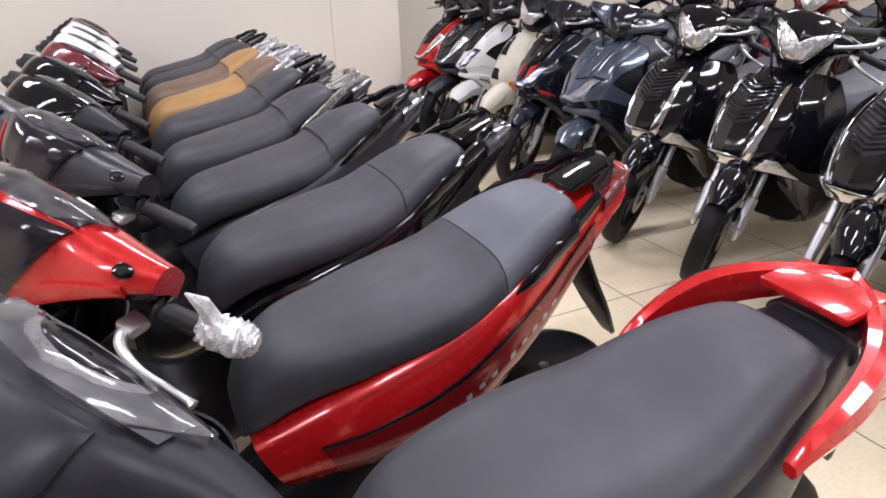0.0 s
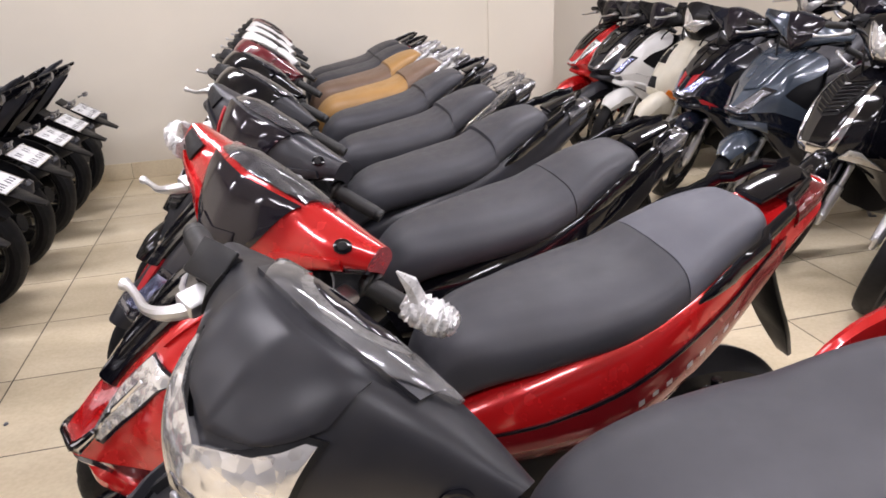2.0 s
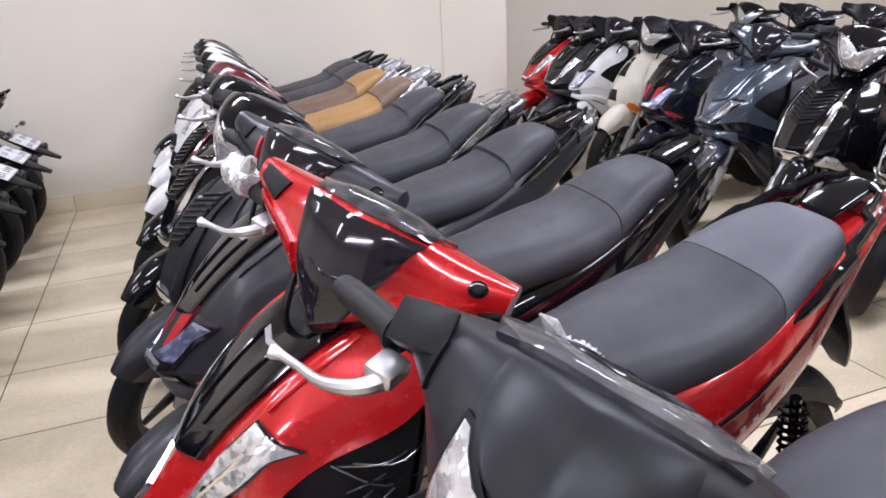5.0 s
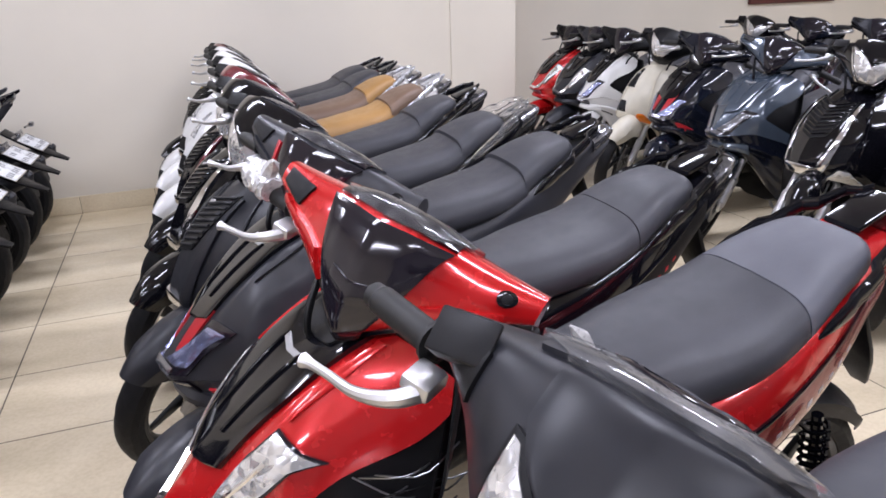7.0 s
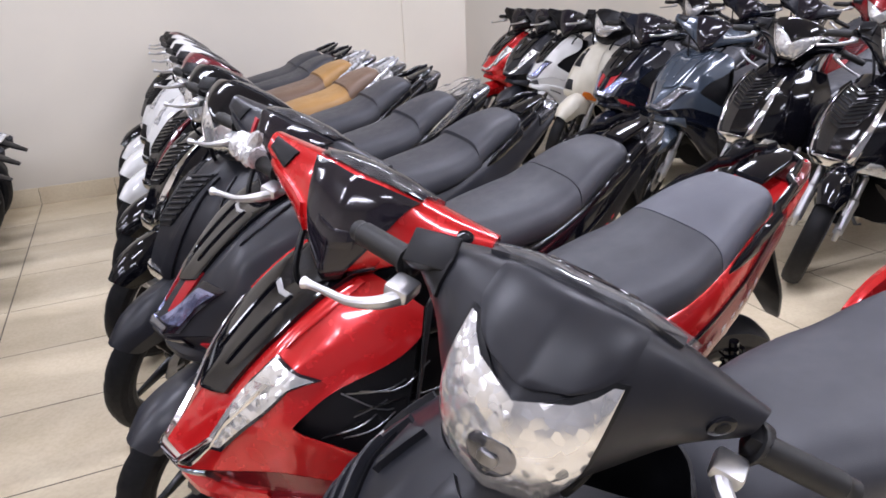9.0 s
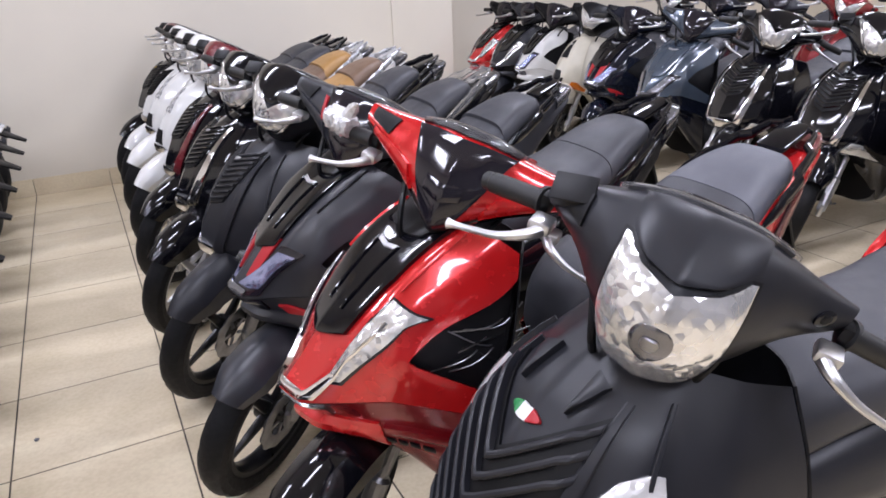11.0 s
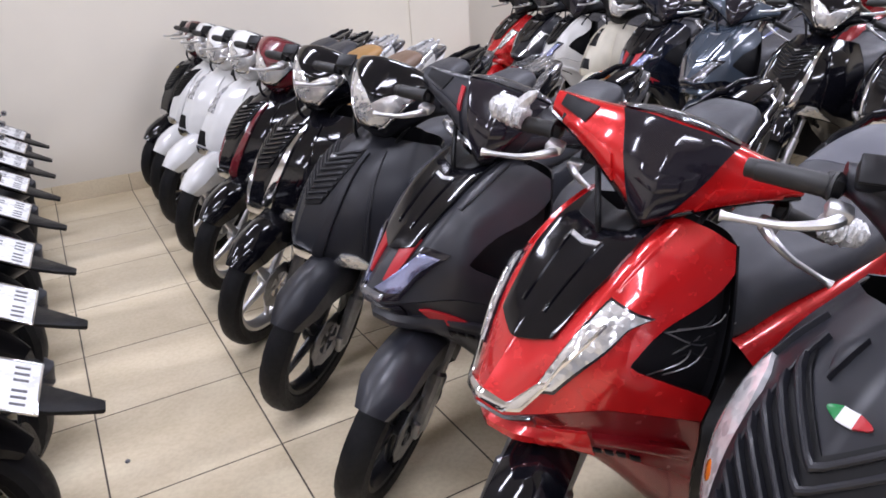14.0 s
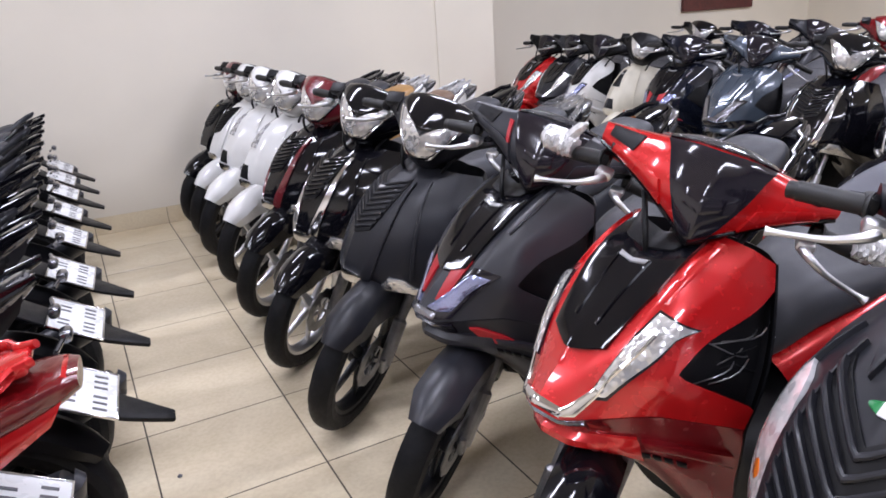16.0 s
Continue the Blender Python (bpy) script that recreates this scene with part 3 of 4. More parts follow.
def rail_bm(broad=False):
    """A grab rail that runs round behind the seat, with two broad arms."""
    if broad:
        rows = []
        for k in range(17):
            w = k / 16
            x = .03 - .40 * w ** 1.05
            y = .168 * (1 - w ** 3.2)
            z = .765 + .135 * w ** .8
            tall = .022 + .040 * math.sin(math.pi * min(1, w * 1.05)) + .030 * w
            thick = .016 + .024 * w
            rows.append([(x, y + thick * c, z + tall * d) for c, d in ((.5, -.5), (.9, -.1), (.7, .35), (.1, .5), (-.5, .4), (-.6, 0), (-.3, -.4))])
        bm = bmesh.new()
        pts = np.array(rows)
        pts[-1, :, 1] = 0
        vs = grid_faces(bm, pts, close_v=True)
        bm.faces.new(vs[0])
        mirror_y(bm)
        deck = box_bm(.13, .16, .016, Matrix.Translation((-.285, 0, .900)) @ Matrix.Rotation(radians(8), 4, "Y"), .006)
        return merge(smooth(bm), smooth(deck))
    arm = [(.075, .156, .745), (.02, .158, .775), (-.07, .148, .812), (-.17, .118, .850), (-.27, .075, .885), (-.345, .030, .905)]
    a = tube(arm, [.003, .017, .020, .018, .014, .008], 12, n=26)
    for v in a.verts:
        k = min(arm, key=lambda p: (p[0] - v.co.x) ** 2)
        v.co.y = k[1] * .5 + v.co.y * .5
    mirror_y(a)
    plate = box_bm(.15, .085, .016, Matrix.Translation((-.265, 0, .878)) @ Matrix.Rotation(radians(14), 4, "Y"), .006)
    return merge(smooth(a), smooth(plate))


def scooter(label, style, col, place, theta=38.0, extras=(), group="row of parked scooters"):
    """One scooter. style: (handlebar cover, front). col: materials by role. place: pose of the rear wheel's contact."""
    hbs, fr = style
    kind = "motorbike" if "plate" in extras else "scooter"
    root = new(kind)
    tagged(root, label, kind, group)
    root.matrix_world = place
    S = steer(theta)
    rise = 0.02 if hbs == "dome" and "curved" not in extras else 0.0
    th = ("t", round(theta), rise, fr == "shield" and "curved" not in extras)
    Sh = S @ Matrix.Translation((0, 0, rise))
    city = fr == "shield" and "curved" not in extras
    RF = 0.272 if city else 0.256
    wheel_f = Matrix.Translation((WF, 0, RF))
    body, second, dark = col["body"], col.get("second", M["plastic"]), M["plastic"]

    def add(name, key, make, mat, parent=root, label=""):
        return link(name, kept((*key, name), make), mat, parent, label)

    long = "plate" in extras
    seam = 0.0 if "curved" in extras else 0.010
    upswept = long and "longtail" not in extras

    def tailed(make):
        """The short upswept tail of the bikes across the aisle, or the rising one of the scooters."""
        bm = make()
        if not long:
            for v in bm.verts:
                v.co.x -= .03
                if v.co.x < .45:
                    k = (.45 - v.co.x) / .775
                    v.co.x = .45 - .60 * k
                    v.co.z += (-.030 if "curved" in extras else .062) * k
        if upswept:
            for v in bm.verts:
                if v.co.x < .12:
                    v.co.z += .10 * (.12 - v.co.x) ** 1.2
                    v.co.y *= 1 - .5 * min(1, (.12 - v.co.x) / .4)
                    v.co.x = .12 + (v.co.x - .12) * .66
        return bm

    # running gear
    fw = add("front_wheel", (th, "rimf"), lambda: moved(rim_bm(RF, 0.08), S @ wheel_f), col.get("rim", M["blackrim"]))
    add("tyre", (th, "tyref"), lambda: moved(tyre_bm(RF, 0.086), S @ wheel_f), M["rubber"], fw)
    add("brake_disc", (th, "disc"), lambda: moved(disc_bm(), S @ wheel_f), M["steel"], fw)
    RR = 0.292 if long else 0.26
    rw = add("rear_wheel", ("rimr", long), lambda: moved(rim_bm(RR, 0.10), Matrix.Translation((0, 0, RR))), col.get("rim", M["blackrim"]))
    add("tyre", ("tyrer", long), lambda: moved(tyre_bm(RR, 0.112 if long else 0.098), Matrix.Translation((0, 0, RR))), M["rubber"], rw)
    for s in (1, -1):
        def leg(s=s):
            a = Vector((WF - 0.012, (0.062 if fr == "sport" else 0.088) * s, RF))
            up = AXIS_DIR
            pts = [a, a + up * 0.16, a + up * 0.17, a + up * 0.40]
            low = tube([tuple(p) for p in pts], [0.021, 0.024, 0.016, 0.016], 12)
            foot = box_bm(0.045, 0.022, 0.06, Matrix.Translation(a), 0.008)
            return moved(merge(low, smooth(foot)), S)
        add("fork_leg", (th, "fork", s, fr), leg, col.get("fork", M["steel"]))
    add("brake_caliper", (th, "cal"), lambda: moved(smooth(box_bm(0.075, 0.035, 0.05, Matrix.Translation((WF - 0.08, 0.06, RF + 0.05)), 0.012)), S), M["plastic"])
    add("front_fender", (th, "fend", fr), lambda: moved(arc_fender(RF + 0.024, 0.066 if fr == "sport" else 0.066, 46 if fr == "sport" else 40, 172, drop=0.050 if fr == "sport" else 0.075, flare=0.012), S @ wheel_f @ Matrix.Translation((-0.004, 0, 0.008))),
        col.get("fender", body))
    # front body
    F, L = FRONT[fr], LOWER[fr]
    def flank_edge(a):
        """The rear edge of the flank: cut back to a point above the lower cowl, where the pocket opens."""
        return 1.0 - .235 * max(0, min(1, (a - .16) / .56)) ** .9 * (1 if a < .74 else max(0, 1 - (a - .74) / .10))
    cowl = add("front_cowl", ("front", fr), lambda: shell(F, 49, 25, edge=flank_edge if fr == "sport" else None), body)
    lower = add("lower_cowl", ("lower", fr), lambda: shell(L, 16, 17), col.get("lower", second))
    if "narrow" in extras:
        cowl.scale = lower.scale = (1, .66, 1)
    elif "slim" in extras:
        cowl.scale = lower.scale = (1, .82, 1)
    def inner():
        ex = np.concatenate([F.g[:, -1], L.g[1:, -1]])
        rows = [[(x - 0.002, y * k, z) if k else (x - 0.05, 0, z) for k in (0.0, 0.35, 0.7, 1.0)] for x, y, z in ex]
        for r in rows:
            r[1] = (r[1][0] - 0.055, r[1][1], r[1][2])
            r[2] = (r[2][0] - 0.04, r[2][1], r[2][2])
        return shell(Surf(rows), 18, 10)
    add("leg_shield", ("inner", fr), inner, dark)
    add("floor_board", ("floorb",), lambda: loft([
        (.86, [(0, .50), (.10, .47), (.15, .36), (.14, .28), (.07, .24), (0, .24)]), (.76, [(0, .44), (.10, .40), (.155, .31), (.14, .25), (.07, .21), (0, .21)]),
        (.66, [(0, .46), (.09, .42), (.15, .33), (.135, .26), (.07, .21), (0, .21)]), (.52, [(0, .56), (.10, .52), (.14, .42), (.125, .31), (.07, .24), (0, .24)]),
        (.36, [(0, .60), (.09, .58), (.12, .48), (.11, .36), (.06, .27), (0, .27)]), (.20, [(0, .62), (.07, .60), (.09, .52), (.08, .42), (.05, .34), (0, .34)])], 24, 20), dark)
    # rear body
    side = add("side_panel", ("side", upswept, "curved" in extras, long), lambda: tailed(lambda: shell(SIDE, 34, 14)), col.get("side", body))
    seat = add("seat", ("seatf", upswept, seam, long), lambda: tailed(lambda: seat_half(True, seam)), col.get("seat", M["seat"]))
    add("passenger_seat", ("seatr", upswept, seam, long, city), lambda: tailed(lambda: moved(seat_half(False, seam), Matrix.Translation((.014, 0, .008)) if city else Matrix())), col.get("seat2", col.get("seat", M["seat"])), seat)
    add("grab_rail", ("rail", upswept, "curved" in extras, long), lambda: tailed(lambda: rail_bm("curved" in extras)), col.get("rail", M["gloss"]))
    add("tail_lamp", ("tail", upswept, "curved" in extras, long), lambda: tailed(lambda: loft([
        (-.27, [(0, .855), (.07, .85), (.085, .83), (.07, .80), (0, .79)]), (-.36, [(0, .872), (.05, .868), (.06, .85), (.05, .825), (0, .815)]),
        (-.40, [(0, .872), (.032, .868), (.04, .855), (.03, .84), (0, .835)])], 10, 14)), M["redlens"] if body is M["red"] or "longtail" in extras else M["smoklens"])
    # engine, exhaust, rear mudguard, stand
    add("engine", ("eng",), lambda: merge(
        smooth(box_bm(.46, .10, .15, Matrix.Translation((.12, .085, .27)) @ Matrix.Rotation(radians(-4), 4, "Y"), .04, 3)),
        smooth(box_bm(.20, .16, .18, Matrix.Translation((.30, 0, .32)), .04, 3)),
        tube([(.30, 0, .33), (.45, 0, .31)], .055, 14)), M["blackrim"])
    add("muffler", ("muf",), lambda: merge(
        tube([(.26, -.12, .22), (.14, -.135, .24), (.02, -.145, .28), (-.14, -.15, .33), (-.24, -.15, .355)], [.018, .045, .056, .056, .044], 16, n=24),
        smooth(box_bm(.22, .012, .07, Matrix.Translation((-.05, -.205, .315)) @ Matrix.Rotation(radians(17), 4, "Y"), .005))), M["plastic"])
    add("shock_absorber", ("shock",), lambda: merge(
        tube([(-.01, .115, .30), (.03, .115, .56)], .012, 10),
        tube([(.0 + .03 * k / 60 + .026 * math.cos(k * .9), .115 + .026 * math.sin(k * .9), .35 + .19 * k / 60) for k in range(61)], .005, 6)), M["gloss"])
    a, b = ((-.10, .690), (-.435, .488)) if long else ((-.10, .80), (-.25, .50))
    def guard(a=a, b=b):
        tilt = math.atan2(b[1] - a[1], b[0] - a[0])
        ln = math.hypot(b[0] - a[0], b[1] - a[1])
        pl = box_bm(ln, .115, .012, None, .004)
        bmesh.ops.subdivide_edges(pl, edges=[e for e in pl.edges if e.calc_length() > .1 and abs((e.verts[0].co - e.verts[1].co).x) > .1], cuts=6)
        for v in pl.verts:
            k = v.co.x / ln + .5
            v.co.y *= 1.0 - .68 * (max(0, k - .6) / .4) ** 1.3
            v.co.z += .010 * math.sin(math.pi * k) - .5 * abs(v.co.y) ** 2 * 2
        pl = moved(smooth(pl), Matrix.Translation(((a[0] + b[0]) / 2, 0, (a[1] + b[1]) / 2)) @ Matrix.Rotation(-tilt, 4, "Y"))
        return merge(moved(arc_fender(RR + .028, 0.06, 60, 150, drop=0.03), Matrix.Translation((0, 0, RR))), pl)
    mud = add("rear_mudguard", ("rmud", long), guard, dark)
    if long:
        pm = Matrix.Translation((-.262, 0, .612)) @ Matrix.Rotation(radians(-30), 4, "Y")
        plate = add("number_plate", ("plate",), lambda: smooth(box_bm(.140, .190, .003, pm, .001)), M["plate"], root, "white number plate with dark marks")
        add("plate_frame", ("pframe",), lambda: merge(*[smooth(box_bm(sx, sy, .006, pm @ Matrix.Translation((cx, cy, .001)), .002)) for sx, sy, cx, cy in ((.006, .198, .072, 0), (.006, .198, -.072, 0), (.15, .006, 0, .097), (.15, .006, 0, -.097))]), M["chrome"], plate, "thin plate frame")
        for k, (cx, cy) in enumerate([(.032, y) for y in (-.055, -.03, .03, .055)] + [(-.034, y) for y in (-.07, -.045, -.02, .02, .045, .07)]):
            add("plate_mark", ("pmark", k), lambda: box_bm(.030, .008, .0012, pm @ Matrix.Translation((cx, cy, .0022))), M["ink"], plate)
        add("muffler_pipe", ("muf2",), lambda: tube([(.30, -.10, .28), (.10, -.13, .34), (-.06, -.145, .43), (-.20, -.15, .49), (-.30, -.15, .525), (-.31, -.15, .53)], [.018, .04, .05, .05, .042, .03], 16, n=26), M["grey"])
        for s in (1, -1) if upswept else ():
            add("turn_signal", ("rts", s), lambda s=s: merge(tube([(-.22, .04 * s, .70), (-.23, .10 * s, .70)], .006, 8), smooth(box_bm(.03, .055, .03, Matrix.Translation((-.235, .125 * s, .70)), .012))), M["smoklens"])
            add("tail_fin", ("fin", s), lambda s=s: moved(loft([(.10, [(0, .80), (.016, .79), (.016, .75), (0, .74)]), (-.08, [(0, .875), (.016, .865), (.012, .83), (0, .82)]), (-.24, [(0, .93), (.005, .927), (.004, .915), (0, .912)])], 8, 8), Matrix.Translation((0, .055 * s, 0))), M["gloss"])
    add("side_stand", ("stand",), lambda: tube([(.42, .09, .22), (.40, .17, .12), (.385, .235, .012), (.36, .245, .008)], [.010, .010, .010, .014], 8), M["steel"])
    # handlebars
    add("steering_neck", (th, "neck"), lambda: moved(merge(tube([(.985, 0, .80), (.935, 0, .90), (.90, 0, 1.0)], [.045, .038, .036], 14), tube([(.96, .05, .84), (.985, .075, .93), (.92, .10, .985)], .006, 8, n=14), tube([(.96, -.05, .84), (.995, -.07, .92), (.92, -.11, .985)], .006, 8, n=14)), S), dark)
    H = HB[hbs]
    hc = add("handlebar_cover", (th, "hb", hbs), lambda: moved(shell(H, 31, 21, cap=True), Sh), col.get("bar", body))
    for s in (1, -1):
        add("grip", (th, "grip", s), lambda s=s: grip_bm(s, Sh), M["grip"], hc)
        if s < 0 or "one_lever" not in extras:
            add("brake_lever", (th, "lever", s), lambda s=s: lever_bm(s, Sh), M["alu"], hc)
    for s in (1, -1):
        add("switch_housing", (th, "sw", s), lambda s=s: moved(smooth(box_bm(.040, .030, .038, Matrix.Translation((.872, .212 * s, 1.002)), .013)), Sh), dark, hc)
    up = .010 if hbs == "sport" else 0.0
    add("brake_reservoir", (th, "res", hbs), lambda: moved(merge(smooth(box_bm(.040, .058, .024, Matrix.Translation((.898, -.172, 1.044 + up)) @ Matrix.Rotation(radians(14), 4, "X") @ Matrix.Rotation(radians(38), 4, "Y"), .006)),
        smooth(box_bm(.043, .062, .006, Matrix.Translation((.905, -.172, 1.056 + up)) @ Matrix.Rotation(radians(14), 4, "X") @ Matrix.Rotation(radians(38), 4, "Y"), .003))), Sh), M["plastic"], hc, "black brake fluid reservoir")
    add("pocket", (th, "pocket", hbs), lambda: moved(patch(H, (.34, .47) if hbs == "sport" else (.40, .60), lambda k: .70 - .03 * k, flat(.93), .0008, 8, 8), Sh @ Matrix.Diagonal((1, -1, 1, 1))), dark, hc, "black pocket round the brake fluid reservoir")
    uc, vc, du = (.41, .83, .050) if hbs == "sport" else (.43, .85, .085)
    ring = lambda k, f: .05 * f * math.sqrt(max(0.01, 1 - (2 * k - 1) ** 2))
    socket = add("mirror_socket", (th, "hole", hbs), lambda: moved(patch(H, (uc - du, uc + du), lambda k: vc - ring(k, 1), lambda k: vc + ring(k, 1), .0, 12, 8), Sh), M["gloss"], hc, "round mirror socket")
    add("socket_hole", (th, "holein", hbs), lambda: moved(patch(H, (uc - du * .55, uc + du * .55), lambda k: vc - ring(k, .55), lambda k: vc + ring(k, .55), .0015, 10, 6), Sh), dark, socket)
    d0, d1 = (.70, .85) if hbs == "dome" else (.54, .80)
    dial = add("instrument_panel", (th, "dial", hbs), lambda: moved(patch(H, (d0, d1), flat(0), flat(.50), .002, 8, 10, True), Sh), M["grey"] if "curved" in extras else M["visor"], hc, "dark instrument panel under a clear cover")
    if "curved" in extras:
        for key, r0, r1, mat, lift in (("gring", .0, .30, "dial", .004), ("gface", .0, .25, "visor", .0065)):
            add("gauge", (th, key), lambda: moved(patch(H, (.715 + .02 * (key == "gface"), .835 - .02 * (key == "gface")), flat(r0), lambda k: r1 * math.sqrt(max(1e-3, 1 - (2 * k - 1) ** 2)), lift, 12, 8, True), Sh), M[mat], dial, "round speedometer")
    add("panel_glass", (th, "dialg", hbs), lambda: moved(patch(H, (d0 - .004, d1 + .03), flat(0), lambda k: .36 + .22 * math.sin(math.pi * k), .0045 if "curved" in extras else .0025, 14, 14, True), Sh), M["cover"] if "curved" in extras else M["film"], dial, "clear glossy instrument cover")

    def fit_to(S_, bm):
        return tailed(lambda: bm) if S_ is SIDE else bm

    def P(name, S_, key, u, lo, hi, mat, parent, lift=.003, mirror=True, turn=False, lab="", n=14, m=8, skew=0.0):
        if mirror and min(lo(k / 10) for k in range(11)) > 0.0:
            for s in (1, -1):
                got = add(name, (th if turn else ("b", long), key, s), lambda s=s: moved(fit_to(S_, patch(S_, u, lo, hi, lift, n, m, False, skew=skew)), (Sh if turn else Matrix()) @ Matrix.Diagonal((1, s, 1, 1))), mat, parent, lab)
            return got
        return add(name, (th if turn else "b", key), lambda: moved(patch(S_, u, lo, hi, lift, n, m, mirror, skew=skew), Sh if turn else Matrix()), mat, parent, lab)

    if hbs == "sport":
        P("smoked_visor", H, "hv", (.185, .51), lambda k: 0.0, lambda k: .10 + .40 * k ** .9, M["visor"], hc, .004, True, True, "smoked glossy visor", 18, 12)
        P("visor_ridge", H, "hvr", (.30, .36), lambda k: .0, flat(.16), M["visor"], hc, .008, True, True, "raised step in the visor", 5, 8)
        P("visor_tip", H, "hvt", (.09, .19), flat(0.0), lambda k: .03 + .09 * k, dark, hc, .004, True, True)
        P("wing_crease", H, "hwc", (.19, .30), lambda k: .30 + .10 * k, lambda k: .86 - .02 * k, col.get("bar", body), hc, .003, True, True, "", 6, 12)
        P("cover_edge", H, "hce", (.10, .165), flat(.06), flat(.99), M["gloss"], hc, .002, True, True, "glossy black lower edge", 4, 14)
        if "barstripe" in extras:
            add("stripe", (th, "hst"), lambda: moved(patch(H, (.22, .44), lambda k: .36 + .12 * k, lambda k: .40 + .13 * k, .002, 12, 4), Sh @ Matrix.Diagonal((1, -1, 1, 1))), M["redmark"], hc, "thin red stripe")
    else:
        big = "curved" in extras
        bowl = lambda k: math.sqrt(max(1e-4, 1 - (2 * k - 1) ** 2))
        if big:
            u0, u1 = .045, .548
            lo = lambda k: .31 * max(0.0, (k - .88) / .12) ** .36
            hi = lambda k: .17 + .22 * math.sin(min(1, k * 1.7) * math.pi / 2) - .04 * k
        else:
            u0, u1 = .235, .565
            lo = lambda k: .38 * max(0.0, (k - .55) / .45)
            hi = lambda k: .14 + .38 * k ** .75
        P("headlight_rim", H, f"hr{big}", (max(0, u0 - .025), u1 + .01), lambda k: lo(k) * .9, lambda k: hi(k) + .025, M["plastic"] if big else M["gloss"], hc, .0015, True, True, "dark rim round the headlight", 20, 12)
        lamp = P("headlight", H, f"hl{big}", (u0, u1), lo, hi, M["lens"], hc, .004, True, True, "clear headlight with a bright reflector", 24, 14)
        if big:
            P("reflector_bowl", H, "rb", (.255, .385), flat(0), lambda k: .115 * bowl(k), M["smoklens"], lamp, .0055, True, True, "round reflector bowl", 14, 8)
            P("bulb", H, "bu", (.30, .345), flat(0), lambda k: .04 * bowl(k), M["steel"], lamp, .009, True, True, "dark bulb cap", 10, 6)
            P("headlight_chin", H, "hch", (.02, .075), flat(0), lambda k: .14 + .05 * k, M["smoklens"], lamp, .0065, True, True, "frosted lower edge of the lens", 5, 10)
            P("headlight_brow", H, "hbw", (.512, .668), flat(0), lambda k: .05 + .29 * min(1, k * 2.4) ** .4, body, hc, .0045, True, True, "", 20, 12)
        else:
            P("headlight_brow", H, "hbc", (.455, .66), flat(0), lambda k: .02 + .50 * min(1, k * 1.9) ** .8, col.get("cap", col.get("bar", body)), hc, .009, True, True, "", 14, 12)
            if "chromebar" in extras:
                P("headlight_trim", H, "hct", (.215, .545), lambda k: .13 + .38 * k ** .75, lambda k: .175 + .38 * k ** .75, M["chrome"], hc, .006, True, True, "chrome trim")
    if fr == "sport":
        def panel_edge(k):
            return .43 if k < .55 else (.43 - .30 * (k - .55) if k < .93 else .316 - 4.0 * (k - .93))
        P("centre_panel", F, "cp", (.02, .76), flat(0.0), panel_edge, col.get("centre", M["gloss"]), cowl, .005, True, False, "glossy black centre panel", 30, 10)
        P("centre_ridge", F, "cpr", (.24, .62), lambda k: .16 - .05 * k, lambda k: .185 - .05 * k, col.get("centre", M["gloss"]), cowl, .010, True, False, "", 14, 4)
        P("centre_step", F, "cps", (.0, .15), flat(0), lambda k: .40 - .12 * k, col.get("centre", M["plastic"]), cowl, .011, True, False, "", 6, 8)
        P("badge_bar", F, "bb", (.235, .262), flat(0), flat(.17), M["mark"], cowl, .0085)
        if col.get("lamp") is M["lens"]:
            P("headlight_surround", F, "hlr", (.498, .915), lambda k: .547 - .190 * k, lambda k: .803 - .300 * k, M["visor"], cowl, .002, True, False, "black lamp surround", 18, 6)
            P("headlight", F, "hls", (.51, .90), lambda k: .56 - .19 * k, lambda k: .79 - .30 * k, M["lens"], cowl, .005, True, False, "clear slanting headlight", 18, 8)
            P("lamp_divider", F, "hld", (.60, .90), lambda k: .60 - .19 * k, lambda k: .625 - .19 * k, M["chrome"], cowl, .008, True, False, "bright divider in the lamp", 12, 3)
            P("chrome_strip", F, "hlc", (.87, .985), lambda k: .385 - .20 * k, lambda k: .47 - .12 * k, M["chrome"], cowl, .007, True, False, "bright chrome lamp edge", 12, 6)
        else:
            P("headlight_surround", F, "hlr2", (.70, .985), lambda k: .42 - .36 * k, lambda k: .66 - .26 * k, M["visor"], cowl, .002, True, False, "black lamp surround", 14, 7)
            P("headlight", F, "hlq", (.74, .945), lambda k: .42 - .32 * k, lambda k: .60 - .22 * k, col.get("lamp", M["ledlens"]), cowl, .004, True, False, "narrow slanting headlight", 14, 7)
        P("headlight_lower", L, "hll", (.02, .235), flat(.0), lambda k: .40 - .06 * k, M["smoklens"] if body is M["red"] else M["visor"], cowl, .003, True, False, "smoked lower lamp")
        P("chin_lip", L, "chl", (.245, .53), flat(.0), lambda k: .60, body, cowl, .003, True, False, "", 6, 12)
        P("chrome_line", F, "cs", (.955, .99), flat(0), flat(.25), M["chrome"] if body is M["red"] else M["smoklens"], cowl, .006, True, False, "thin bright strip", 4, 12)
        P("pocket_wall", F, "si", (.14, .88), flat(.66), flat(.992), dark, cowl, -.030, n=18)
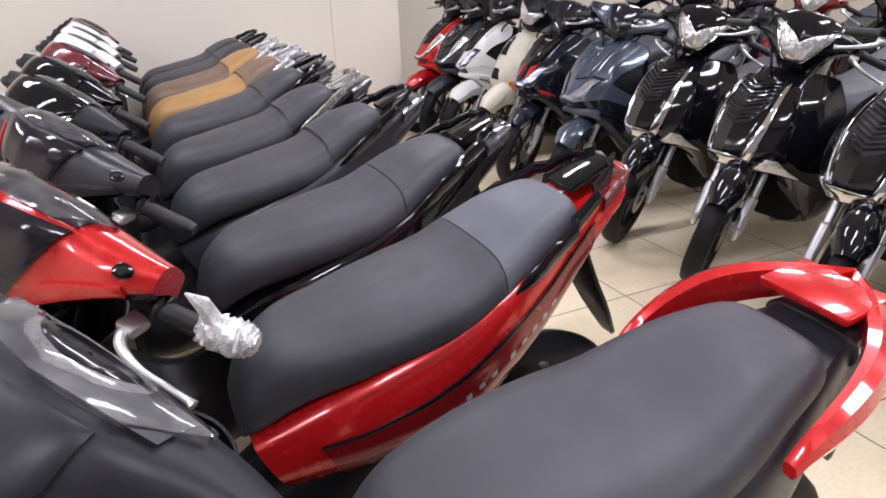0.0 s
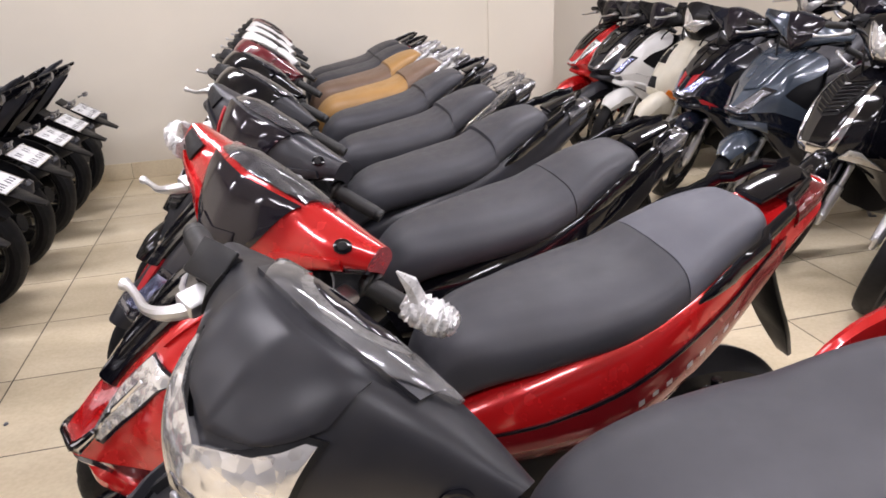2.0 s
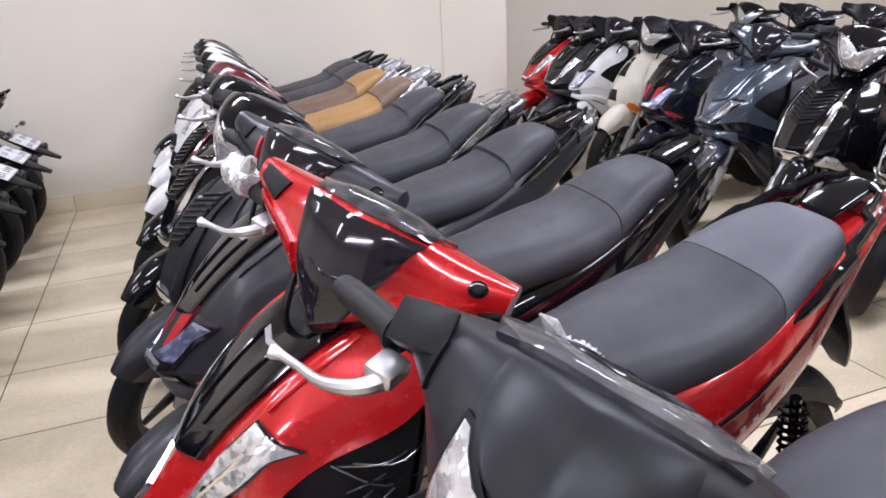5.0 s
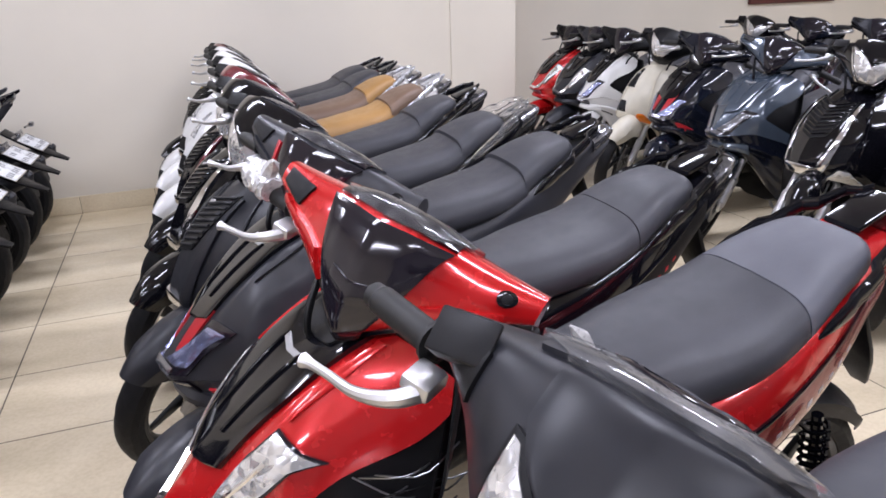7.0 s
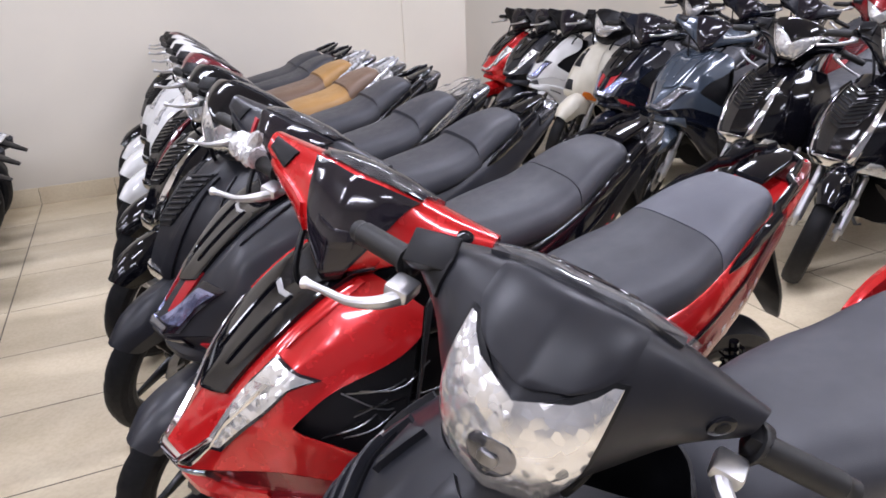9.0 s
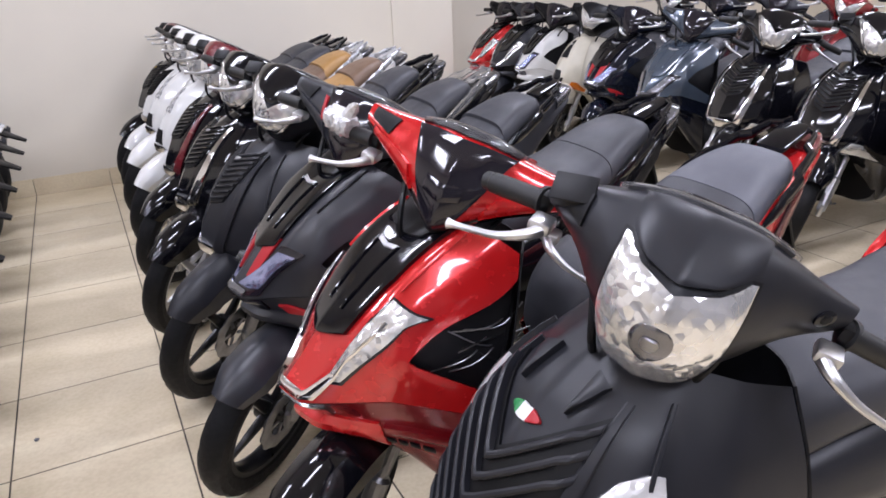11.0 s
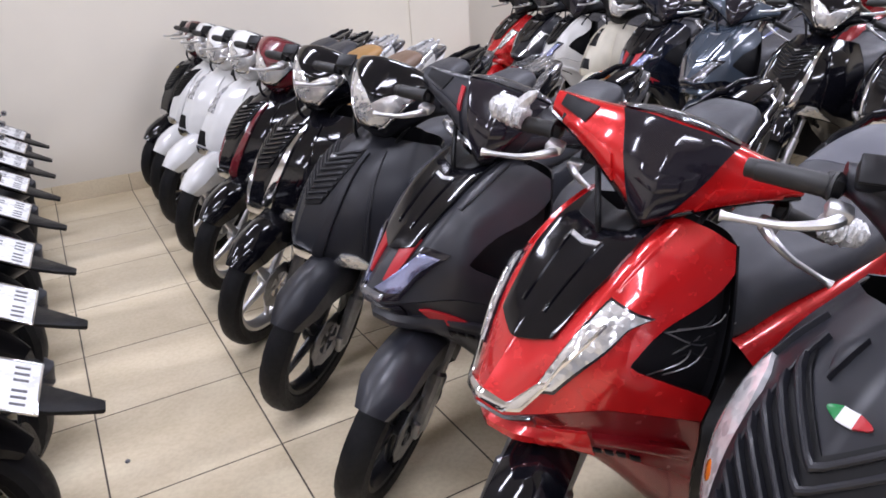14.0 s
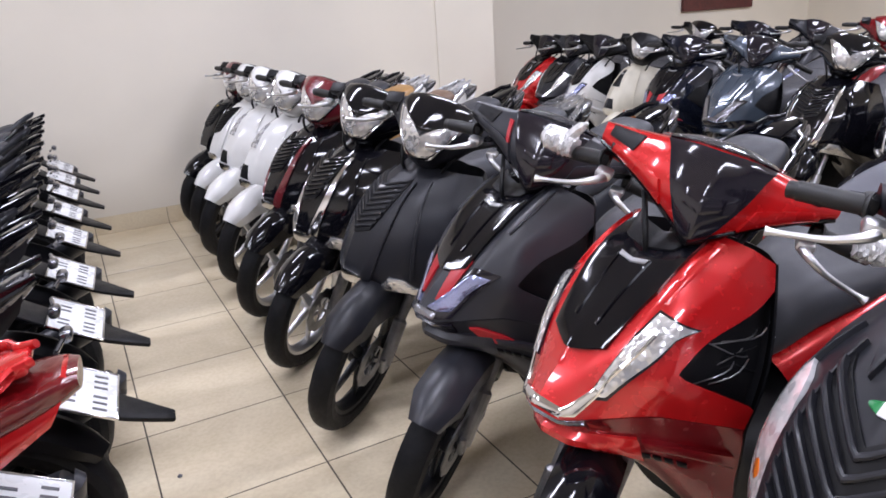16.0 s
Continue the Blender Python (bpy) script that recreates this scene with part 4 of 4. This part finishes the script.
        if "wires" in extras:
            rnd = random.Random(11)
            for k in range(11):
                x, z = .93 + rnd.uniform(-.05, .07), .735 + rnd.uniform(-.03, .05)
                add("wire", ("wire", k), lambda: tube([(x - .06, .180 + rnd.uniform(-.02, .01), z + rnd.uniform(-.03, .03)), (x, .200 + rnd.uniform(-.015, .01), z + rnd.uniform(-.02, .02)), (x + .06, .165, z + rnd.uniform(-.03, .03))], .0015, 6, n=8), M["steel"] if k % 3 else M["plastic"], cowl, "loose pale wire")
        P("shoulder_crease", F, "bcs", (.06, .46), lambda k: .50 + .02 * k, lambda k: .55 + .02 * k, body, cowl, .003, n=18, m=4)
        P("lower_fold", L, "lf", (.26, .36), flat(.62), lambda k: .97, col.get("lower", second), cowl, .010, n=5, m=12)
        for k in range(5):
            P("lower_mark", L, f"lm{k}", (.455, .49), flat(.55 + .055 * k), flat(.59 + .055 * k), dark, cowl, .0008, n=4, m=4)
        if "redflash" in extras:
            P("flash", F, "rf", (.66, .90), lambda s: .12 + .02 * s, lambda s: .34 - .10 * s, M["redmark"], cowl, .002, True, False, "red flash")
            P("flash_low", L, "rf2", (.10, .36), lambda s: .50, lambda s: .56 + .3 * s, M["redmark"], cowl, .002, True, False, "red flash")
    else:
        if "plainfront" not in extras:
            if "curved" in extras:
                vent = P("vent_panel", F, "vpc", (.38, .90), flat(0), lambda s: .34 - .12 * s ** 2, M["plastic"], cowl, .001, skew=-.60, m=14)
                for k in range(8):
                    u0 = .40 + k * .060
                    s0 = (u0 - .38) / .52
                    P("slat", F, f"slc{k}", (u0, u0 + .024), flat(0), flat(.322 - .12 * s0 * s0), body, vent, .013, True, False, "", 4, 14, -.60)
                P("front_scoop", F, "fsc", (.06, .19), flat(.16), lambda s: .16 + .10 * (1 - s), body, cowl, .008, True, False, "small raised scoop", 8, 5, .25)
            else:
                vent = P("vent_panel", F, "vp", (.20, .54), flat(0), lambda s: .31 - .15 * s ** 2, M["plastic"], cowl, .001, skew=-.25, m=12)
                for k in range(9):
                    u0 = .212 + k * .036
                    s0 = (u0 - .20) / .34
                    P("slat", F, f"sl{k}", (u0, u0 + .015), flat(0), flat(.295 - .15 * s0 * s0), col.get("slat", body), vent, .007, True, False, "", 3, 10, -.25)
            P("edge_trim", F, "et", (.14, .86), lambda s: .34 - .13 * s, lambda s: .375 - .075 * s, col.get("edge", body), cowl, .007, n=16)
        if "plainfront" in extras:
            P("front_slot", F, "fslot", (.16, .44), flat(0), lambda s: .05 + .10 * s, M["silver"] if body is M["white"] else M["plastic"], cowl, .002, True, False, "grey centre panel", 10, 6)
            P("nose_grille", F, "fgr", (.62, .78), flat(0), lambda s: .12 + .08 * s, M["plastic"], cowl, .001, True, False, "dark nose grille", 6, 6)
        P("front_trim", F, "ft", (.80, .985), flat(0), lambda s: .25 + .10 * s, col.get("trim", M["chrome"]), cowl, .007, True, False, "chrome nose trim")
        if "curved" in extras:
            sig = P("turn_signal", F, "tsc", (.27, .985), lambda s: .52 - .34 * s ** .5, lambda s: .555 + .10 * math.sin(math.pi * s), M["clearlens"], cowl, .006, True, False, "large clear turn signal lens", 18, 8)
            P("amber_bulb", F, "amb", (.60, .66), lambda s: .40 - .03 * math.sin(math.pi * s), lambda s: .42 + .03 * math.sin(math.pi * s), M["amber"], sig, .008, True, False, "amber bulb", 6, 5)
        else:
            P("turn_signal", F, "ts", (.76, .985), lambda s: .42 - .08 * s, lambda s: .52 + .22 * s, col.get("signal", M["lens"]), cowl, .005, True, False, "clear turn signal lens")
        P("body_crease", F, "bc", (.10, .74), lambda s: .50 + .05 * s, lambda s: .515 + .06 * s, body, cowl, .006)
        if "curved" in extras:
            for s, m3 in ((1, "redmark"), (-1, "green")):
                add("badge", ("flag", s), lambda s=s: moved(patch(F, (.262, .30), flat(.03), lambda k: .03 + .06 * math.sin(math.pi * k), .003, 8, 4), Matrix.Diagonal((1, s, 1, 1))), M[m3], cowl, "small coloured badge")
            P("badge_centre", F, "flagc", (.262, .30), flat(0), flat(.03), M["plate"], cowl, .003, n=6, m=4)
        else:
            P("badge", F, "bdg", (.22, .25), flat(0), flat(.05), col.get("badge", M["mark"]), cowl, .004)
    # side marks
    if "stripe" in extras:
        P("side_stripe", SIDE, "ss", (.10, .82), lambda s: .53 - .06 * s, lambda s: .555 - .05 * s, M["gloss"], side, .002, True, False, "thin dark pinstripe", 24, 4)
        P("side_lower", SIDE, "sl", (.10, .84), lambda s: .56 - .06 * s, flat(.985), M["deepred"] if body is M["red"] else dark, side, .0015, True, False, "", 24, 8)
    if "letters" in extras:
        for k in range(8):
            u0 = .40 + k * .034 + (.018 if k > 2 else 0)
            P("marking", SIDE, f"mk{k}", (u0, u0 + .014), lambda s: .64, lambda s: .668 if (k % 3) else .675, M["mark"] if body is M["red"] else M["redmark"], side, .0028, True, False, "", 3, 4)
    if "foil" in extras:
        for s in (1, -1):
            def wrap(s=s):
                rnd = random.Random(5 + s)
                bm = tube([(.866, .278 * s, 1.0), (.858, .303 * s, 1.0), (.846, .338 * s, .998), (.84, .356 * s, .998)], [.020, .025, .025, .012], 20, n=34)
                for v in bm.verts:
                    v.co += Vector((rnd.uniform(-.0022, .0022) for _ in range(3)))
                    k = 1 + .10 * math.sin(abs(v.co.y) * 900 + v.co.x * 120)
                    v.co.x, v.co.z = .853 + (v.co.x - .853) * k, 1.0 + (v.co.z - 1.0) * k
                flap = tube([(.86, .295 * s, 1.02), (.865, .28 * s, 1.045), (.88, .265 * s, 1.065)], [.014, .012, .002], 6)
                return moved(merge(bm, flap), Sh)
            add("foil_wrap", (th, "foil", s), wrap, M["foil"], hc, "crumpled white foil wrap on the grip")
    return root


def stand_at(fx, fy, heading, lean):
    """The pose of a scooter whose front wheel touches the ground at (fx, fy), turned by heading from facing west, and leaning to its left."""
    a = radians(180 + heading)
    bx, by = fx - WB * math.cos(a), fy - WB * math.sin(a)
    return Matrix.Translation((bx, by, 0)) @ Matrix.Rotation(a, 4, "Z") @ Matrix.Rotation(radians(-lean), 4, "X")


LEAN, HEAD = 3.0, 2.0
SD, SP = ("dome", "shield"), ("sport", "sport")
scooter("matt black scooter with a large clear headlight and black seat", SD,
        dict(body=M["matte"], lower=M["matte"], side=M["grey"], rail=M["red"], trim=M["matte"], edge=M["matte"], badge=M["green"]), stand_at(-0.44, 0.685, 0.0, LEAN), 38, extras=("curved",))
# lower cowl in deeper red: the shade below the nose is put into the colour
scooter("red and black sports scooter with foil-wrapped grips", SP,
        dict(body=M["red"], lower=M["deepred"], seat2=M["seatg"], lamp=M["lens"], fender=M["gloss"]), stand_at(-0.485, 1.195, HEAD, LEAN), 37, extras=("stripe", "letters", "foil", "wires"))
scooter("matt black sports scooter with red flashes and red marks", SP,
        dict(body=M["grey"], lower=M["grey"], side=M["gloss"]), stand_at(-0.475, 1.715, HEAD, LEAN), 37, extras=("stripe", "letters", "redflash", "barstripe"))
scooter("matt black city scooter with front vents and a glossy cap", SD,
        dict(body=M["matte"], lower=M["matte"], cap=M["gloss"], side=M["grey"]), stand_at(-0.49, 2.28, HEAD, LEAN), 38, extras=("chromebar",))
scooter("glossy black city scooter with chrome nose trim", SD,
        dict(body=M["gloss"], lower=M["gloss"], edge=M["chrome"], rail=M["film"], side=M["gloss"], rim=M["alu"]), stand_at(-0.49, 2.81, HEAD, LEAN), 38, extras=("chromebar",))
scooter("wine red and black city scooter with vents", SD,
        dict(body=M["gloss"], bar=M["wine"], cap=M["wine"], lower=M["gloss"], side=M["gloss"], edge=M["wine"], rim=M["alu"]), stand_at(-0.46, 3.40, HEAD, LEAN), 38)
scooter("white scooter with a tan and brown seat", SD,
        dict(body=M["white"], lower=M["white"], slat=M["white"], seat=M["tan"], seat2=M["brown"], rail=M["silver"], rim=M["alu"]), stand_at(-0.44, 3.93, HEAD, LEAN), 38, extras=("plainfront", "slim", "chromebar"))
scooter("white scooter with a brown and tan seat", SD,
        dict(body=M["white"], lower=M["white"], slat=M["white"], seat=M["brown"], seat2=M["tan"], rail=M["silver"]), stand_at(-0.43, 4.48, HEAD, LEAN), 38, extras=("plainfront", "slim", "chromebar"))
scooter("white and black scooter with a slatted front", SD,
        dict(body=M["white"], lower=M["plastic"], slat=M["plastic"], side=M["white"]), stand_at(-0.41, 4.92, HEAD, LEAN), 38, extras=("slim",))
scooter("black scooter with a dark red handlebar cover", SD,
        dict(body=M["gloss"], bar=M["wine"], cap=M["wine"], lower=M["plastic"], side=M["wine"], badge=M["yellow"]), stand_at(-0.40, 5.30, HEAD, LEAN), 34)

# the facing row
G2 = "facing row of parked scooters"
for fx, fy in ((2.14, 0.9), (2.16, 1.48), (2.20, 2.06), (2.22, 2.62)):
    scooter("glossy black city scooter with front vents and chrome trim", SD, dict(body=M["gloss"], lower=M["gloss"], edge=M["chrome"], fork=M["alu"]), stand_at(fx, fy, 4, LEAN), 30, extras=("chromebar",), group=G2)
scooter("blue-grey sports scooter with a smoked visor", SP, dict(body=M["slate"], lower=M["navy"], bar=M["slate"], centre=M["slate"], lamp=M["smoklens"], fork=M["alu"]), stand_at(2.24, 3.20, 4, LEAN), 30, group=G2)
scooter("dark navy sports scooter with red flashes", SP, dict(body=M["navy"], lower=M["navy"], fork=M["alu"]), stand_at(2.28, 3.76, 4, LEAN), 30, extras=("redflash",), group=G2)
scooter("aged white step-through with a square headlight and amber signals", SD, dict(body=M["cream"], bar=M["plastic"], lower=M["cream"], slat=M["cream"], signal=M["amber"], trim=M["cream"], side=M["navy"], fork=M["alu"]), stand_at(2.40, 4.32, 4, LEAN), 30, extras=("plainfront", "narrow"), group=G2)
scooter("white and black sports scooter with a bare fork", SP, dict(body=M["white"], bar=M["plastic"], lower=M["white"], side=M["white"], fork=M["alu"]), stand_at(2.36, 4.74, 4, LEAN), 30, extras=("narrow",), group=G2)
scooter("dark grey sports scooter with a pale visor", SP, dict(body=M["grey"], bar=M["grey"], lower=M["plastic"], lamp=M["lens"]), stand_at(2.36, 5.10, 2, LEAN), 26, group=G2)
scooter("red sports scooter with a black handlebar", SP, dict(body=M["red"], bar=M["plastic"], lower=M["red"], lamp=M["lens"]), stand_at(2.36, 5.48, -4, LEAN), 26, group=G2)

# scooters behind the facing row
G3 = "rear row of parked scooters"
scooter("red scooter with a clear headlight", SD, dict(body=M["deepred"], lower=M["deepred"]), stand_at(4.15, 3.55, 4, LEAN), 30, group=G3)
scooter("dark grey sports scooter", SP, dict(body=M["grey"], lower=M["grey"]), stand_at(4.15, 4.15, 4, LEAN), 30, group=G3)
scooter("glossy black city scooter with vents", SD, dict(body=M["gloss"], lower=M["gloss"]), stand_at(4.15, 2.95, 4, LEAN), 30, group=G3)
scooter("dark navy sports scooter", SP, dict(body=M["navy"], lower=M["navy"]), stand_at(4.15, 4.75, 4, LEAN), 30, group=G3)
scooter("glossy black city scooter with vents", SD, dict(body=M["gloss"], lower=M["gloss"]), stand_at(4.15, 5.35, 4, LEAN), 30, group=G3)

# the row across the aisle, tails towards it
G4 = "row of parked motorbikes with their tails to the aisle"
for k, fy in enumerate((0.92, 1.49, 1.90, 2.38, 2.84, 3.38, 3.86, 4.34, 4.76, 5.18)):
    red = k == 1
    body = M["red"] if red else (M["gloss"], M["grey"], M["plastic"], M["matte"])[k % 4]
    rx = -1.555 if not red else -1.665
    a = radians(180 - 6)
    m = Matrix.Translation((rx, fy, 0)) @ Matrix.Rotation(a, 4, "Z") @ Matrix.Rotation(radians(-4), 4, "X")
    scooter("red motorbike with a white number plate at its tail" if red else "black motorbike with a white number plate and long mudguard", SP,
            dict(body=body, lower=M["plastic"], rail=body, side=body), m, 30, extras=("plate", "longtail") if red else ("plate",), group=G4)
# framed panels high on the recess wall
for x0, x1, z0 in ((5.45, 6.65, 1.19),):
    fr = plain("picture_frame", (x0, 6.455, z0), (x1, 6.498, z0 + 0.9), M["wood"], "dark red wooden framed panel on the wall", "picture frame", "", 0.008)

# ---------- floor tiles and skirting ----------
floor = plain("floor", (X0, Y0, -0.2), (X1, 6.5, -0.0005), M["grout"], "floor of polished beige ceramic tiles with dark joints", "floor")
tile_me = to_mesh(box_bm(0.4948, 0.4948, 0.02, Matrix.Translation((0, 0, -0.01)), 0.0006, 1), "tile")
tile_me.materials.append(M["tile"])
far = bmesh.new()
for i in range(25):
    for j in range(19):
        cx, cy = X0 + 0.25 + 0.5 * i, Y0 + 0.25 + 0.5 * j
        if -1.95 < cx < 3.6 and cy > -0.2:
            t = new("tile", tile_me)
            t.parent = floor
            t.location = (cx, cy, 0)
        elif cy < 6.5:
            b = box_bm(0.4948, min(0.4948, 2 * (6.5 - cy) - 0.002), 0.02, Matrix.Translation((cx, cy, -0.01)))
            me = bpy.data.meshes.new("tmp")
            b.to_mesh(me)
            b.free()
            far.from_mesh(me)
            bpy.data.meshes.remove(me)
rest = link("floor_tiles", to_mesh(far, "floor_tiles"), M["tile"], floor)
rest["kind"] = "stuff"

skirt = plain("baseboard", (X0, Y1 - 0.006, 0.0), (1.67, Y1, 0.118), M["grout"], "skirting of beige ceramic tiles along the wall", "baseboard")
sk_me = to_mesh(box_bm(0.497, 0.009, 0.125, Matrix.Translation((0, -0.0045, 0.0625)), 0.0015, 1), "skirting_tile")
sk_me.materials.append(M["tile"])
for i in range(12):
    t = new("skirting_tile", sk_me)
    t.parent = skirt
    t.location = (X0 + 0.25 + 0.5 * i, Y1 - 0.004, 0)

# a speck on the tiles
speck = bmesh.new()
bmesh.ops.create_icosphere(speck, subdivisions=2, radius=0.008, matrix=pose(-1.124, 2.31, 0.003) @ Matrix.Diagonal((1, 1.3, 0.5, 1)))
for v in speck.verts:
    v.co += noise.noise_vector(v.co * 300) * 0.0015
tagged(link("pebble", to_mesh(smooth(speck), "pebble"), M["ink"]), "small dark speck lying on the tiled floor", "pebble")

# housings of the ceiling lamps
for x, y in TUBES:
    lamp_box = link("ceiling_light", to_mesh(box_bm(1.22, 0.34, 0.055, Matrix.Translation((x, y, 3.168)), 0.006, 1), "ceiling_light"), M["white"])
    tagged(lamp_box, "flat white lamp housing fixed to the ceiling", "ceiling light", "rows of ceiling lights")
